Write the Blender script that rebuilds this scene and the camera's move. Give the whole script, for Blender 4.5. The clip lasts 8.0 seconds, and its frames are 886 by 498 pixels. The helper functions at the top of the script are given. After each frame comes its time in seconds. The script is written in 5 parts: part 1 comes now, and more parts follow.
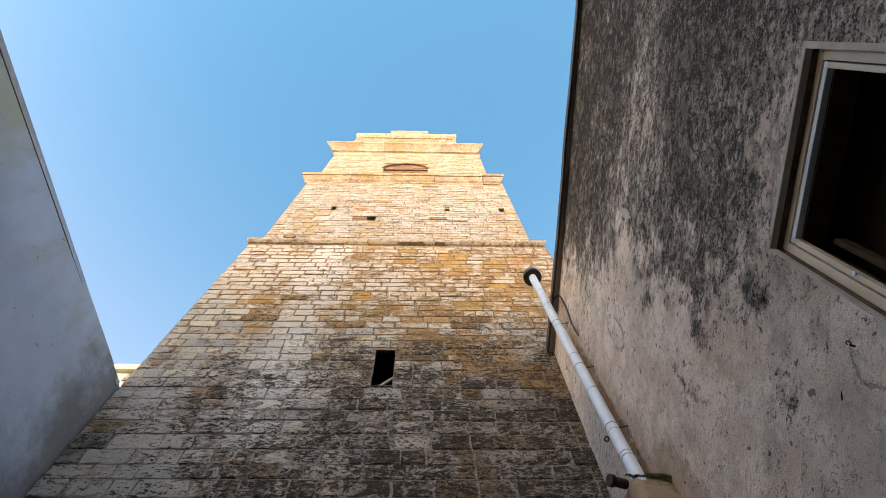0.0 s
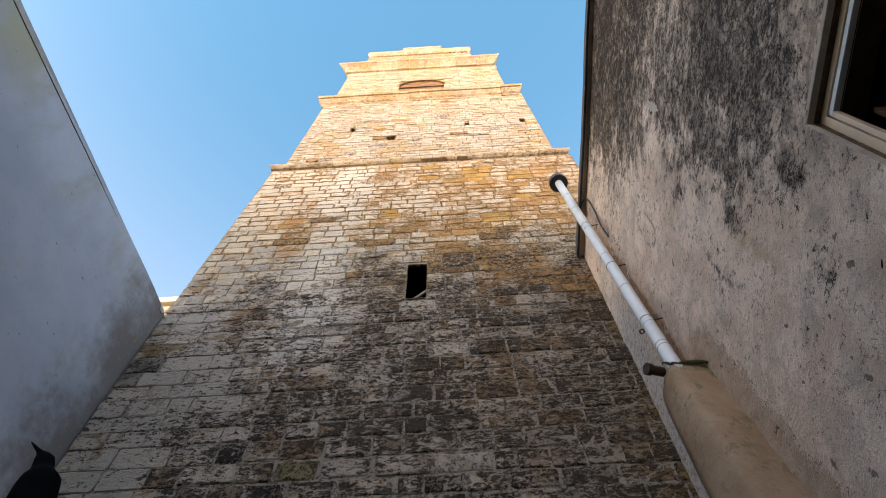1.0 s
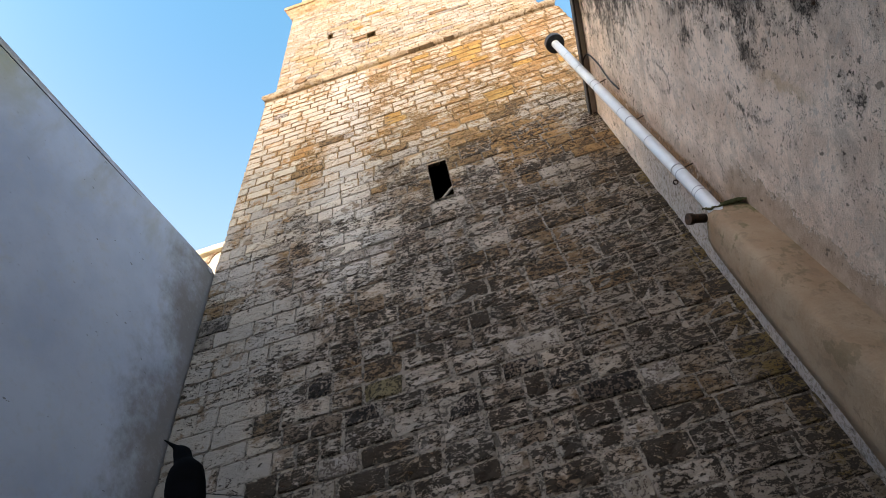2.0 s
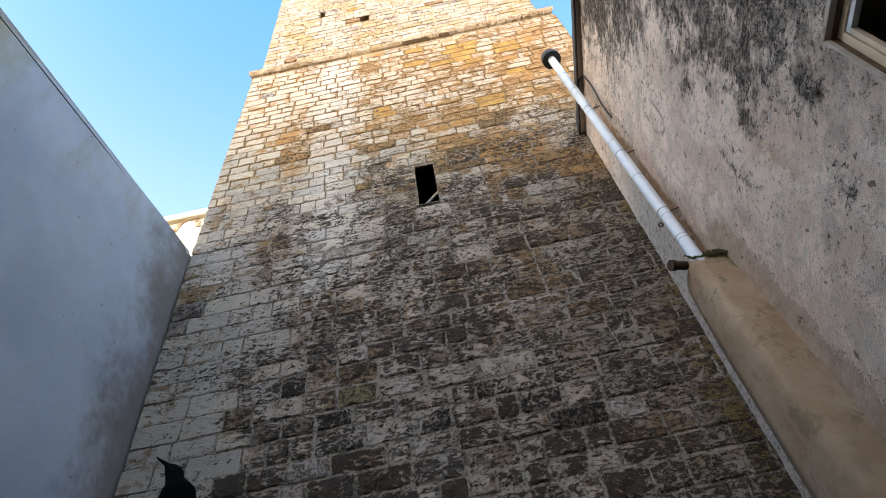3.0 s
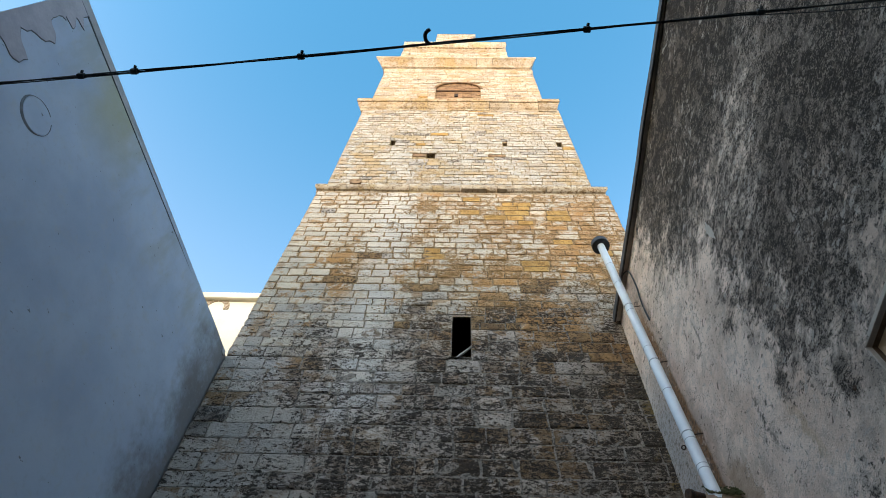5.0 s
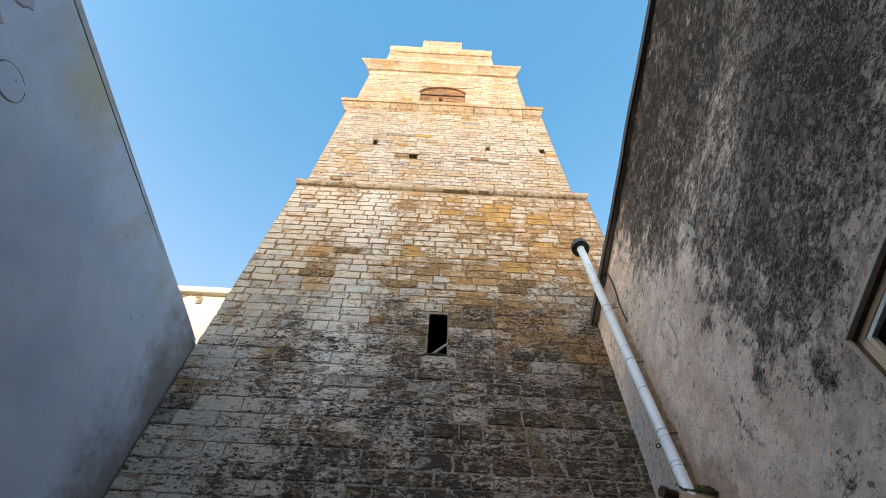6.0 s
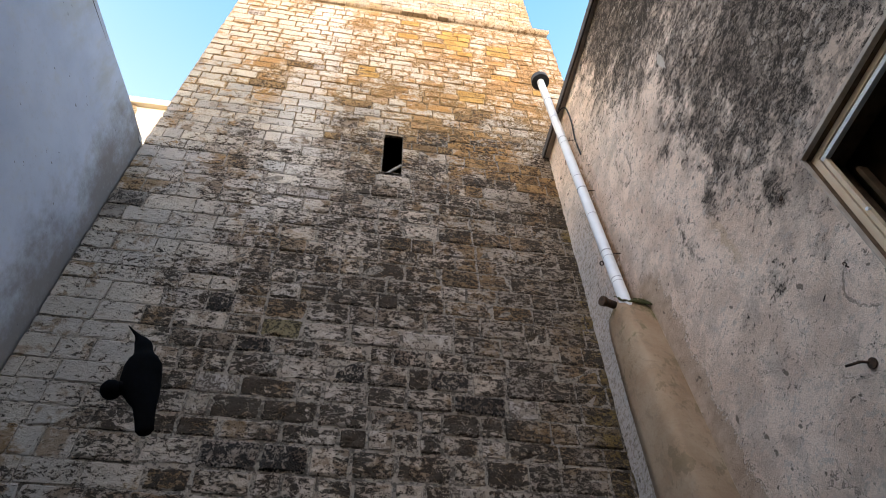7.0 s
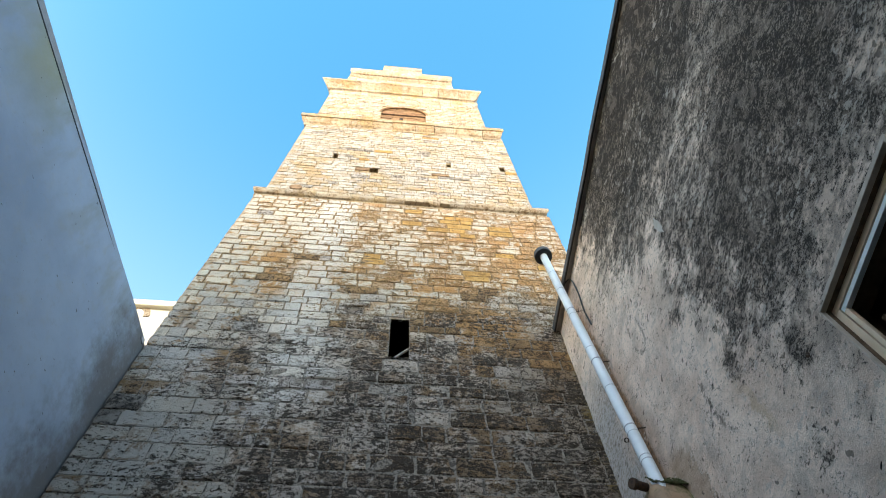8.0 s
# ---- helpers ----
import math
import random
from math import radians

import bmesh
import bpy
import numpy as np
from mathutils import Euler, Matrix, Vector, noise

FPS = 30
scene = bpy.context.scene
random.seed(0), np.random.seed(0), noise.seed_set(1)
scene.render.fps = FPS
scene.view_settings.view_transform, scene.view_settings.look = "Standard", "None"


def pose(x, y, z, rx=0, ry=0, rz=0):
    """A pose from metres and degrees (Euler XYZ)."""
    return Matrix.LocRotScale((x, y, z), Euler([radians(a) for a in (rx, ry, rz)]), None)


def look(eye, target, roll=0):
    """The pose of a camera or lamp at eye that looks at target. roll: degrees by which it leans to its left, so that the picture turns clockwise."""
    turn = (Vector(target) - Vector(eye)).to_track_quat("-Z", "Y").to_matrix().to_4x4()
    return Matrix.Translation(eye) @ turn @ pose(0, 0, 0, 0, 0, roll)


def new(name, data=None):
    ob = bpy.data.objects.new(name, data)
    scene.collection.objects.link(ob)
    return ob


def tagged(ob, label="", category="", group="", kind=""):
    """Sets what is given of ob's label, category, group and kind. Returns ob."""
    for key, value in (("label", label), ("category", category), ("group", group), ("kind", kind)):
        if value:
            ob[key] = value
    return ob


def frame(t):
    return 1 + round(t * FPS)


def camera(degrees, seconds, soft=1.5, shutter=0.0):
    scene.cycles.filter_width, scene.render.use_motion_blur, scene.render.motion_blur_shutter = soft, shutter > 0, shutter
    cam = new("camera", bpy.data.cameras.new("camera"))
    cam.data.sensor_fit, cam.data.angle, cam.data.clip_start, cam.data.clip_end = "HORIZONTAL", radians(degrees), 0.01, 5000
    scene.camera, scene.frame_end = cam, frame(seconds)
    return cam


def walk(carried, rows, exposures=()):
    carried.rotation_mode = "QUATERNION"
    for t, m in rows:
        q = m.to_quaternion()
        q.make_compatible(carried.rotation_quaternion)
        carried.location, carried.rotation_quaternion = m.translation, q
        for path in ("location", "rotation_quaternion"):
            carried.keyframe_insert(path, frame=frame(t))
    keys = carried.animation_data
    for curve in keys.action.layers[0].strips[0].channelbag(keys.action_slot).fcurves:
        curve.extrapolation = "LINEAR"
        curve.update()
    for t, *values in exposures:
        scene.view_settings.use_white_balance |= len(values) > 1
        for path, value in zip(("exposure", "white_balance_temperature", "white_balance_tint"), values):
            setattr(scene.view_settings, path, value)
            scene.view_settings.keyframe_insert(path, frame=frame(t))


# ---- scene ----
cam = camera(67.0, 8.0, soft=0.8, shutter=0.08)
PATH = [
    (0, (-0.206, -0.015, 1.572), (-0.154, 0.604, 3.473), -3.92),
    (0.2, (-0.226, -0.029, 1.519), (-0.182, 0.580, 3.424), -3.25),
    (0.5, (-0.221, 0.004, 1.569), (-0.207, 0.647, 3.463), -1.81),
    (0.7, (-0.240, 0.038, 1.515), (-0.273, 0.740, 3.387), 0.84),
    (1, (-0.271, 0.087, 1.503), (-0.293, 0.926, 3.318), -1.88),
    (1.2, (-0.190, 0.140, 1.536), (-0.283, 1.047, 3.316), -6.15),
    (1.5, (-0.234, 0.072, 1.548), (-0.331, 1.089, 3.268), -11.44),
    (1.7, (-0.291, -0.076, 1.533), (-0.439, 1.003, 3.211), -12.91),
    (2.8, (-0.498, -0.570, 1.669), (-0.547, 0.635, 3.264), -7.55),
    (3, (-0.509, -0.683, 1.707), (-0.558, 0.533, 3.294), -9.94),
    (3.2, (-0.557, -0.748, 1.713), (-0.575, 0.466, 3.302), -6.31),
    (3.5, (-0.701, -0.963, 1.688), (-0.693, 0.237, 3.288), -0.47),
    (3.7, (-0.752, -1.133, 1.709), (-0.672, 0.008, 3.350), -3.06),
    (4, (-0.848, -1.320, 1.728), (-0.830, -0.340, 3.472), -1.14),
    (4.2, (-0.855, -1.421, 1.706), (-0.880, -0.494, 3.478), 2.06),
    (4.5, (-0.823, -1.529, 1.663), (-0.895, -0.625, 3.445), 4.91),
    (5.8, (-0.861, -1.276, 1.673), (-0.860, -0.291, 3.414), 2.07),
    (6, (-0.857, -1.226, 1.646), (-0.845, -0.323, 3.431), 2.39),
    (6.2, (-0.951, -1.165, 1.575), (-0.848, -0.295, 3.373), -2.56),
    (6.5, (-1.059, -1.073, 1.536), (-0.886, -0.142, 3.297), -4.39),
    (6.7, (-1.156, -0.969, 1.431), (-0.929, 0.090, 3.112), -3.72),
    (6.8, (-1.168, -0.944, 1.417), (-0.941, 0.183, 3.053), -2.51),
    (6.9, (-1.159, -0.921, 1.403), (-0.931, 0.264, 2.997), -1.73),
    (7, (-1.153, -0.896, 1.387), (-0.906, 0.361, 2.923), -1.94),
    (7.2, (-1.045, -0.844, 1.441), (-0.842, 0.449, 2.954), -0.55),
    (7.5, (-1.006, -0.751, 1.510), (-0.860, 0.420, 3.125), -1.09),
    (7.7, (-0.918, -0.750, 1.600), (-0.803, 0.276, 3.314), -2.16),
    (8, (-0.968, -0.748, 1.596), (-0.826, 0.060, 3.420), -4.92),
]
EXPOSURES = [(0.0, 2.03, 7500, 21), (1.5, 2.18, 7700, 22), (3.0, 2.44, 7150, 18), (3.5, 2.40, 6950, 17), (4.0, 2.05, 6350, 7), (4.5, 1.87, 6250, 7), (6.0, 1.95, 6850, 15), (6.5, 2.05, 7000, 17), (7.0, 2.60, 7650, 23), (7.5, 2.88, 7550, 22), (8.0, 2.26, 6400, 7)]
walk(cam, [(t, look(eye, target, roll)) for t, eye, target, roll in PATH], EXPOSURES)

# ---- light ----
SUN_AZ, SUN_EL = radians(24), radians(12)
TO_SUN = Vector((-math.sin(SUN_AZ) * math.cos(SUN_EL), -math.cos(SUN_AZ) * math.cos(SUN_EL), math.sin(SUN_EL)))
world = bpy.data.worlds.new("sky")
scene.world = world
world.use_nodes = True
wn = world.node_tree.nodes
sky = wn.new("ShaderNodeTexSky")
sky.sky_type, sky.sun_disc = "NISHITA", False
sky.sun_elevation, sky.sun_rotation = SUN_EL, math.atan2(TO_SUN.x, TO_SUN.y)
sky.air_density, sky.dust_density, sky.ozone_density = 1.0, 0.4, 1.6
wn["Background"].inputs["Strength"].default_value = 0.15
# deep blue overhead, hazier and warmer all round towards the horizon
height = wn.new("ShaderNodeSeparateXYZ")
world.node_tree.links.new(wn.new("ShaderNodeTexCoord").outputs["Generated"], height.inputs[0])
haze = wn.new("ShaderNodeMapRange")
haze.interpolation_type = "SMOOTHSTEP"
haze.inputs["From Min"].default_value, haze.inputs["From Max"].default_value = 0.70, 1.0
world.node_tree.links.new(height.outputs[2], haze.inputs["Value"])
tone = wn.new("ShaderNodeMix")
tone.data_type = "RGBA"
tone.inputs[6].default_value, tone.inputs[7].default_value = (1.60, 1.48, 1.32, 1), (0.52, 1.06, 1.11, 1)
world.node_tree.links.new(haze.outputs[0], tone.inputs[0])
clear = wn.new("ShaderNodeMix")
clear.data_type, clear.blend_type = "RGBA", "MULTIPLY"
clear.inputs[0].default_value = 1.0
world.node_tree.links.new(sky.outputs[0], clear.inputs[6])
world.node_tree.links.new(tone.outputs[2], clear.inputs[7])
world.node_tree.links.new(clear.outputs[2], wn["Background"].inputs["Color"])
sun_data = bpy.data.lights.new("sun", "SUN")
sun_data.energy, sun_data.angle, sun_data.color = 0.80, radians(5.0), (1.0, 0.91, 0.81)
sun = new("sun", sun_data)
sun.rotation_mode = "QUATERNION"
sun.rotation_quaternion = TO_SUN.to_track_quat("Z", "Y")


# ---- materials ----
class Mat:
    """A node material and short ways to fill it."""

    def __init__(self, name, rough=0.85, metal=0.0):
        self.m = bpy.data.materials.new(name)
        self.m.use_nodes = True
        self.t = self.m.node_tree
        self.b = self.t.nodes["Principled BSDF"]
        self.b.inputs["Roughness"].default_value = rough
        self.b.inputs["Metallic"].default_value = metal
        self.b.inputs["Specular IOR Level"].default_value = 0.5 if rough < 0.8 else 0.15
        self.pos = self.t.nodes.new("ShaderNodeNewGeometry").outputs["Position"]

    def put(self, socket, value):
        if isinstance(value, bpy.types.NodeSocket):
            self.t.links.new(value, socket)
        elif isinstance(value, tuple) and len(value) == 3 and socket.type == "RGBA":
            socket.default_value = (*value, 1)
        else:
            socket.default_value = value

    def scaled(self, sx, sy, sz, off=(0, 0, 0)):
        n = self.t.nodes.new("ShaderNodeMapping")
        self.put(n.inputs["Vector"], self.pos)
        n.inputs["Scale"].default_value, n.inputs["Location"].default_value = (sx, sy, sz), off
        return n.outputs[0]

    def noise(self, scale, detail=4.0, rough=0.6, vec=None, distort=0.0):
        n = self.t.nodes.new("ShaderNodeTexNoise")
        self.put(n.inputs["Vector"], vec or self.pos)
        n.inputs["Scale"].default_value, n.inputs["Detail"].default_value = scale, detail
        n.inputs["Roughness"].default_value, n.inputs["Distortion"].default_value = rough, distort
        return n.outputs["Fac"]

    def voronoi(self, scale, vec=None, feature="F1"):
        n = self.t.nodes.new("ShaderNodeTexVoronoi")
        n.feature = feature
        self.put(n.inputs["Vector"], vec or self.pos)
        n.inputs["Scale"].default_value = scale
        return n.outputs["Distance"]

    def math(self, op, a, b=0.0, c=0.0):
        n = self.t.nodes.new("ShaderNodeMath")
        n.operation = op
        for i, v in enumerate((a, b, c)):
            self.put(n.inputs[i], v)
        return n.outputs[0]

    def step(self, v, lo, hi, a=0.0, b=1.0):
        n = self.t.nodes.new("ShaderNodeMapRange")
        n.interpolation_type = "SMOOTHSTEP"
        for k, q in zip(("Value", "From Min", "From Max", "To Min", "To Max"), (v, lo, hi, a, b)):
            self.put(n.inputs[k], q)
        return n.outputs[0]

    def spread(self, v, w=0.11):
        """Opens a noise out to about 0 to 1."""
        n = self.t.nodes.new("ShaderNodeMapRange")
        for q, p in zip(("Value", "From Min", "From Max"), (v, 0.5 - w, 0.5 + w)):
            self.put(n.inputs[q], p)
        return n.outputs[0]

    def off(self, v, m):
        return self.math("MULTIPLY", self.math("SUBTRACT", v, 0.5), m)

    def add(self, first, *rest):
        for v in rest:
            first = self.math("ADD", first, v)
        return first

    def axes(self):
        n = self.t.nodes.new("ShaderNodeSeparateXYZ")
        self.put(n.inputs[0], self.pos)
        return n.outputs

    def mix(self, f, a, b):
        n = self.t.nodes.new("ShaderNodeMix")
        n.data_type = "RGBA"
        for k, q in ((0, f), (6, a), (7, b)):
            self.put(n.inputs[k], q)
        return n.outputs[2]

    def rand(self):
        o = self.t.nodes.new("ShaderNodeObjectInfo").outputs["Random"]
        g = self.t.nodes.new("ShaderNodeNewGeometry").outputs["Random Per Island"]
        return self.math("FRACT", self.math("ADD", self.math("MULTIPLY", o, 7.31), g))

    def edge(self):
        """About the metres from a block's nearest side, from its own flat map."""
        n = self.t.nodes.new("ShaderNodeSeparateXYZ")
        self.put(n.inputs[0], self.t.nodes.new("ShaderNodeTexCoord").outputs["UV"])
        u, v = (self.math("SUBTRACT", 0.5, self.math("ABSOLUTE", self.math("SUBTRACT", n.outputs[i], 0.5))) for i in (0, 1))
        return self.math("MINIMUM", self.math("MULTIPLY", u, 0.45), self.math("MULTIPLY", v, 0.27))

    def colour(self, c):
        self.put(self.b.inputs["Base Color"], c)
        return self

    def bump(self, h, strength=0.5, distance=0.02):
        n = self.t.nodes.new("ShaderNodeBump")
        self.put(n.inputs["Height"], h)
        n.inputs["Strength"].default_value, n.inputs["Distance"].default_value = strength, distance
        self.put(self.b.inputs["Normal"], n.outputs[0])
        return self


def weathered_stone(name):
    """The lower tier: black-crusted blocks in pale mortar at the foot, pitted grey ones above, cream cores in a golden matrix at the top."""
    k = Mat(name, 0.95)
    r = k.rand()
    r2, r3, r4 = (k.math("FRACT", k.math("MULTIPLY", r, q)) for q in (5.73, 13.1, 23.7))
    x, _, z = k.axes()
    off, add, mul = k.off, k.add, lambda a, b: k.math("MULTIPLY", a, b)
    big = k.spread(k.noise(0.6, 4, 0.6))
    med = k.spread(k.noise(1.9, 6, 0.68, k.scaled(1, 1, 0.8, (3, 1, 7))))
    tint = k.spread(k.noise(4.2, 6, 0.68, k.scaled(1, 1, 1, (8, 3, 2)), 0.4))
    pit = k.spread(k.noise(10.5, 7, 0.68, k.scaled(0.68, 1, 1.3), 1.3))
    chip = k.spread(k.noise(27, 6, 0.72, k.scaled(0.6, 1, 1.05), 0.8))
    grain = k.spread(k.noise(80, 3, 0.7))
    m = add(mul(pit, 0.40), mul(chip, 0.40), mul(grain, 0.20))
    # where on the face: the paler upper part, the lime run, the rinsed corner, the darker calm side, the crusted foot
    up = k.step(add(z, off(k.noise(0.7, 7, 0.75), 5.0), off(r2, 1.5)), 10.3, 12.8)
    run_x = add(x, 2.35, off(k.noise(1.2, 5, 0.65), 1.1))
    lime = mul(k.step(k.math("ABSOLUTE", run_x), 0.12, 0.72, 1.0, 0.0), k.step(z, 7.6, 9.3))
    corner = k.step(add(x, off(big, 1.0), off(r4, 0.5)), -2.7, -3.7)
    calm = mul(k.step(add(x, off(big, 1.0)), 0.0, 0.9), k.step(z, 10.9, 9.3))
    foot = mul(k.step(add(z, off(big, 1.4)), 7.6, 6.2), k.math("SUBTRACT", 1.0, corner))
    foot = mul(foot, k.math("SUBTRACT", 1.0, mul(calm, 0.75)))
    crusted = k.step(add(r3, off(tint, 0.5)), 0.40, 0.75)
    share = add(0.0, off(r, 0.16), off(med, 0.22), mul(foot, k.math("SUBTRACT", mul(crusted, 0.21), 0.02)), mul(corner, -0.22), mul(lime, -0.14), mul(up, -0.12), mul(calm, 0.015))
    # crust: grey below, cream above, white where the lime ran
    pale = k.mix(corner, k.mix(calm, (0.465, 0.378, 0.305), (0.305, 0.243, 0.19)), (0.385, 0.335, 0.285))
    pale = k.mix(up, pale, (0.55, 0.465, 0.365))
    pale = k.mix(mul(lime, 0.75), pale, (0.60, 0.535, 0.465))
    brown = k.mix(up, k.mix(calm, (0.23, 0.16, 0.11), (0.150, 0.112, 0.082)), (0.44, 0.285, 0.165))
    c = k.mix(k.step(add(tint, off(r4, 0.7), mul(lime, -0.5), mul(corner, -0.25), mul(calm, -0.22)), 0.50, 0.92, 0.0, 0.9), pale, brown)
    n = k.t.nodes.new("ShaderNodeMix")
    n.data_type, n.blend_type = "RGBA", "MULTIPLY"
    n.inputs[0].default_value = 1.0
    k.put(n.inputs[6], c)
    k.put(n.inputs[7], k.mix(r2, (0.90, 0.91, 0.935), (1.05, 1.015, 0.975)))
    c = n.outputs[2]
    # olive and rusty staining that crosses the joints
    stain = k.spread(k.noise(1.0, 6, 0.68, k.scaled(1, 1, 0.8, (3, 1, 7))))
    c = k.mix(mul(k.step(add(stain, off(r3, 0.5), off(chip, 0.3), mul(lime, -0.3)), 0.66, 0.98, 0, 0.75), k.math("SUBTRACT", 1.0, mul(up, 0.6))), c, (0.235, 0.142, 0.072))
    washes = [mul(k.step(k.math("ABSOLUTE", add(x, -cx)), 0.2 * w, w, 1.0, 0.0), k.step(k.math("ABSOLUTE", add(z, -cz)), 0.3 * h, h, a, 0.0)) for cx, cz, w, h, a in ((0.1, 11.8, 1.5, 2.3, 1.0), (1.2, 13.6, 1.4, 2.6, 0.8), (-2.6, 12.3, 1.5, 1.3, 0.9), (0.1, 8.1, 1.2, 2.1, 0.9))]
    wash = k.math("MAXIMUM", k.math("MAXIMUM", washes[0], washes[1]), k.math("MAXIMUM", washes[2], washes[3]))
    rusty = k.step(add(mul(wash, 0.50), off(stain, 0.35), off(tint, 0.35), off(r3, 0.45), off(chip, 0.35)), 0.20, 0.48)
    rusty = mul(rusty, k.math("SUBTRACT", 0.85, mul(lime, 0.65)))
    c = k.mix(rusty, c, k.mix(k.step(z, 8.8, 11.5), (0.20, 0.118, 0.055), (0.41, 0.205, 0.065)))
    algae = mul(k.step(add(x, off(chip, 0.5), off(big, 0.6), off(r4, 0.4)), 1.35, 2.1), k.step(z, 12.0, 10.0))
    c = k.mix(mul(algae, 0.85), c, k.mix(tint, (0.135, 0.086, 0.042), (0.075, 0.055, 0.036)))
    seam = mul(k.step(add(x, off(chip, 0.25), off(big, 0.25)), 1.50, 1.66), k.step(add(z, off(big, 2.0)), 10.8, 9.4))
    c = k.mix(mul(seam, k.step(add(tint, off(r4, 0.5)), 0.30, 0.65, 0.15, 0.9)), c, (0.20, 0.132, 0.045))
    # joints: wide and pale at the foot, faint half way up, thin and brown at the top
    e = add(k.edge(), off(k.noise(16, 6, 0.75, None, 0.6), 0.12), off(k.noise(5, 3, 0.6), 0.08))
    lo = add(0.004, mul(up, 0.008), mul(foot, 0.012))
    near = k.step(k.math("SUBTRACT", e, lo), -0.002, 0.012, 1.0, 0.0)
    strength = k.math("MAXIMUM", mul(up, 0.80), k.math("MAXIMUM", mul(foot, 0.92), mul(k.math("SUBTRACT", 1.0, corner), 0.22)))
    jc = k.mix(k.step(chip, 0.3, 0.8), (0.37, 0.31, 0.255), (0.23, 0.185, 0.145))
    jc = k.mix(up, jc, k.mix(k.step(m, 0.35, 0.65), (0.42, 0.275, 0.15), (0.26, 0.15, 0.07)))
    # the golden matrix that eats into the blocks from their joints
    rim = k.step(e, 0.015, 0.10, 1.0, 0.0)
    gold = mul(up, k.step(add(mul(rim, 0.34), mul(med, 0.55), off(chip, 0.35), off(r3, 0.30), mul(x, 0.055), mul(lime, -0.35)), 0.40, 0.66))
    c = k.mix(mul(gold, 0.85), c, k.mix(tint, (0.50, 0.285, 0.125), (0.35, 0.195, 0.09)))
    near = mul(near, strength)
    c = k.mix(near, c, jc)
    d = add(m, share, mul(near, -0.12))
    # pits and gouges with hard rims
    hole = k.step(d, 0.515, 0.555)
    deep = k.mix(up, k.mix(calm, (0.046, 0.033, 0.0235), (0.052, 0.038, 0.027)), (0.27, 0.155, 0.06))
    c = k.mix(k.step(d, 0.455, 0.52, 0.0, 0.35), c, (0.22, 0.165, 0.12))
    c = k.mix(mul(hole, 0.94), c, deep)
    k.colour(c)
    h = add(mul(k.step(d, 0.46, 0.60, 1.0, 0.0), 0.75), mul(chip, 0.18), mul(near, -0.35))
    return k.bump(h, 1.0, 0.036).m


def stone(name, pale, brown, dark, flecks=0.4, relief=0.8, joint=None, width=0.010, ragged=0.10, lichen=None, uneven=0.12, golden=False):
    """Limestone: pale crust mottled with brown, dark flecks over the given share of it, each block a little different."""
    k = Mat(name, 0.95)
    r = k.rand()
    r2 = k.math("FRACT", k.math("MULTIPLY", r, 5.73))
    r3 = k.math("FRACT", k.math("MULTIPLY", r, 13.1))
    off, add, mul = k.off, k.add, lambda a, b: k.math("MULTIPLY", a, b)
    big = k.spread(k.noise(0.6, 4, 0.6))
    coarse = k.spread(k.noise(12, 7, 0.66, None, 1.1))
    fine = k.spread(k.noise(42, 5, 0.68, None, 0.5))
    m = add(mul(coarse, 0.60), mul(fine, 0.40))
    d = add(m, flecks - 0.5, off(big, 0.10), off(r, uneven))
    c = k.mix(k.step(add(k.spread(k.noise(3.6, 6, 0.65, None, 0.5)), off(r3, 0.5)), 0.25, 0.85), pale, brown)
    n = k.t.nodes.new("ShaderNodeMix")
    n.data_type, n.blend_type = "RGBA", "MULTIPLY"
    n.inputs[0].default_value = 1.0
    k.put(n.inputs[6], c)
    k.put(n.inputs[7], k.mix(r2, (0.88, 0.88, 0.90), (1.06, 1.03, 0.99)))
    c = n.outputs[2]
    if lichen:
        w = k.spread(k.noise(1.0, 6, 0.68, k.scaled(1, 1, 0.8, (3, 1, 7))))
        c = k.mix(k.step(add(w, off(r3, 0.45), off(coarse, 0.2)), 0.64, 0.98, 0, 0.7), c, lichen)
    if golden:
        # ochre weathering: by the left corner above the ledge, under the two old lintels and near the right corner
        x, _, z = k.axes()
        spots = [mul(k.step(k.math("ABSOLUTE", add(x, -cx)), 0.15 * w, w, 1.0, 0.0), k.step(k.math("ABSOLUTE", add(z, -cz)), 0.3 * h, h, 1.0, 0.0)) for cx, cz, w, h in ((-3.5, 18.2, 1.0, 2.6), (-1.75, 17.8, 0.42, 2.2), (0.1, 18.0, 0.40, 2.0), (1.95, 18.3, 0.5, 2.2))]
        spot = k.math("MAXIMUM", k.math("MAXIMUM", spots[0], spots[1]), k.math("MAXIMUM", spots[2], spots[3]))
        g = k.step(add(mul(spot, 0.45), off(k.spread(k.noise(2.3, 6, 0.7)), 0.5), off(r3, 0.5), off(coarse, 0.35)), 0.22, 0.42)
        c = k.mix(mul(g, 0.6), c, (0.45, 0.29, 0.145))
    whole = 1.0
    if joint:
        e = add(k.edge(), off(k.noise(18, 6, 0.75, None, 0.5), ragged), off(k.noise(6, 3, 0.6), ragged * 0.8))
        jc = k.mix(k.step(fine, 0.35, 0.8), joint, tuple(q * 0.6 for q in joint))
        whole = k.step(k.math("SUBTRACT", e, width), -0.002, 0.012)
        c = k.mix(whole, jc, c)
        d = k.math("ADD", d, mul(k.math("SUBTRACT", whole, 1.0), 0.20))
    # dark flecks and pits
    c = k.mix(k.step(d, 0.49, 0.54, 0.0, 0.93), c, dark)
    k.colour(c)
    h = add(mul(k.step(d, 0.44, 0.60, 1.0, 0.0), mul(whole, 0.8)), mul(fine, 0.2))
    return k.bump(h, relief, 0.03).m


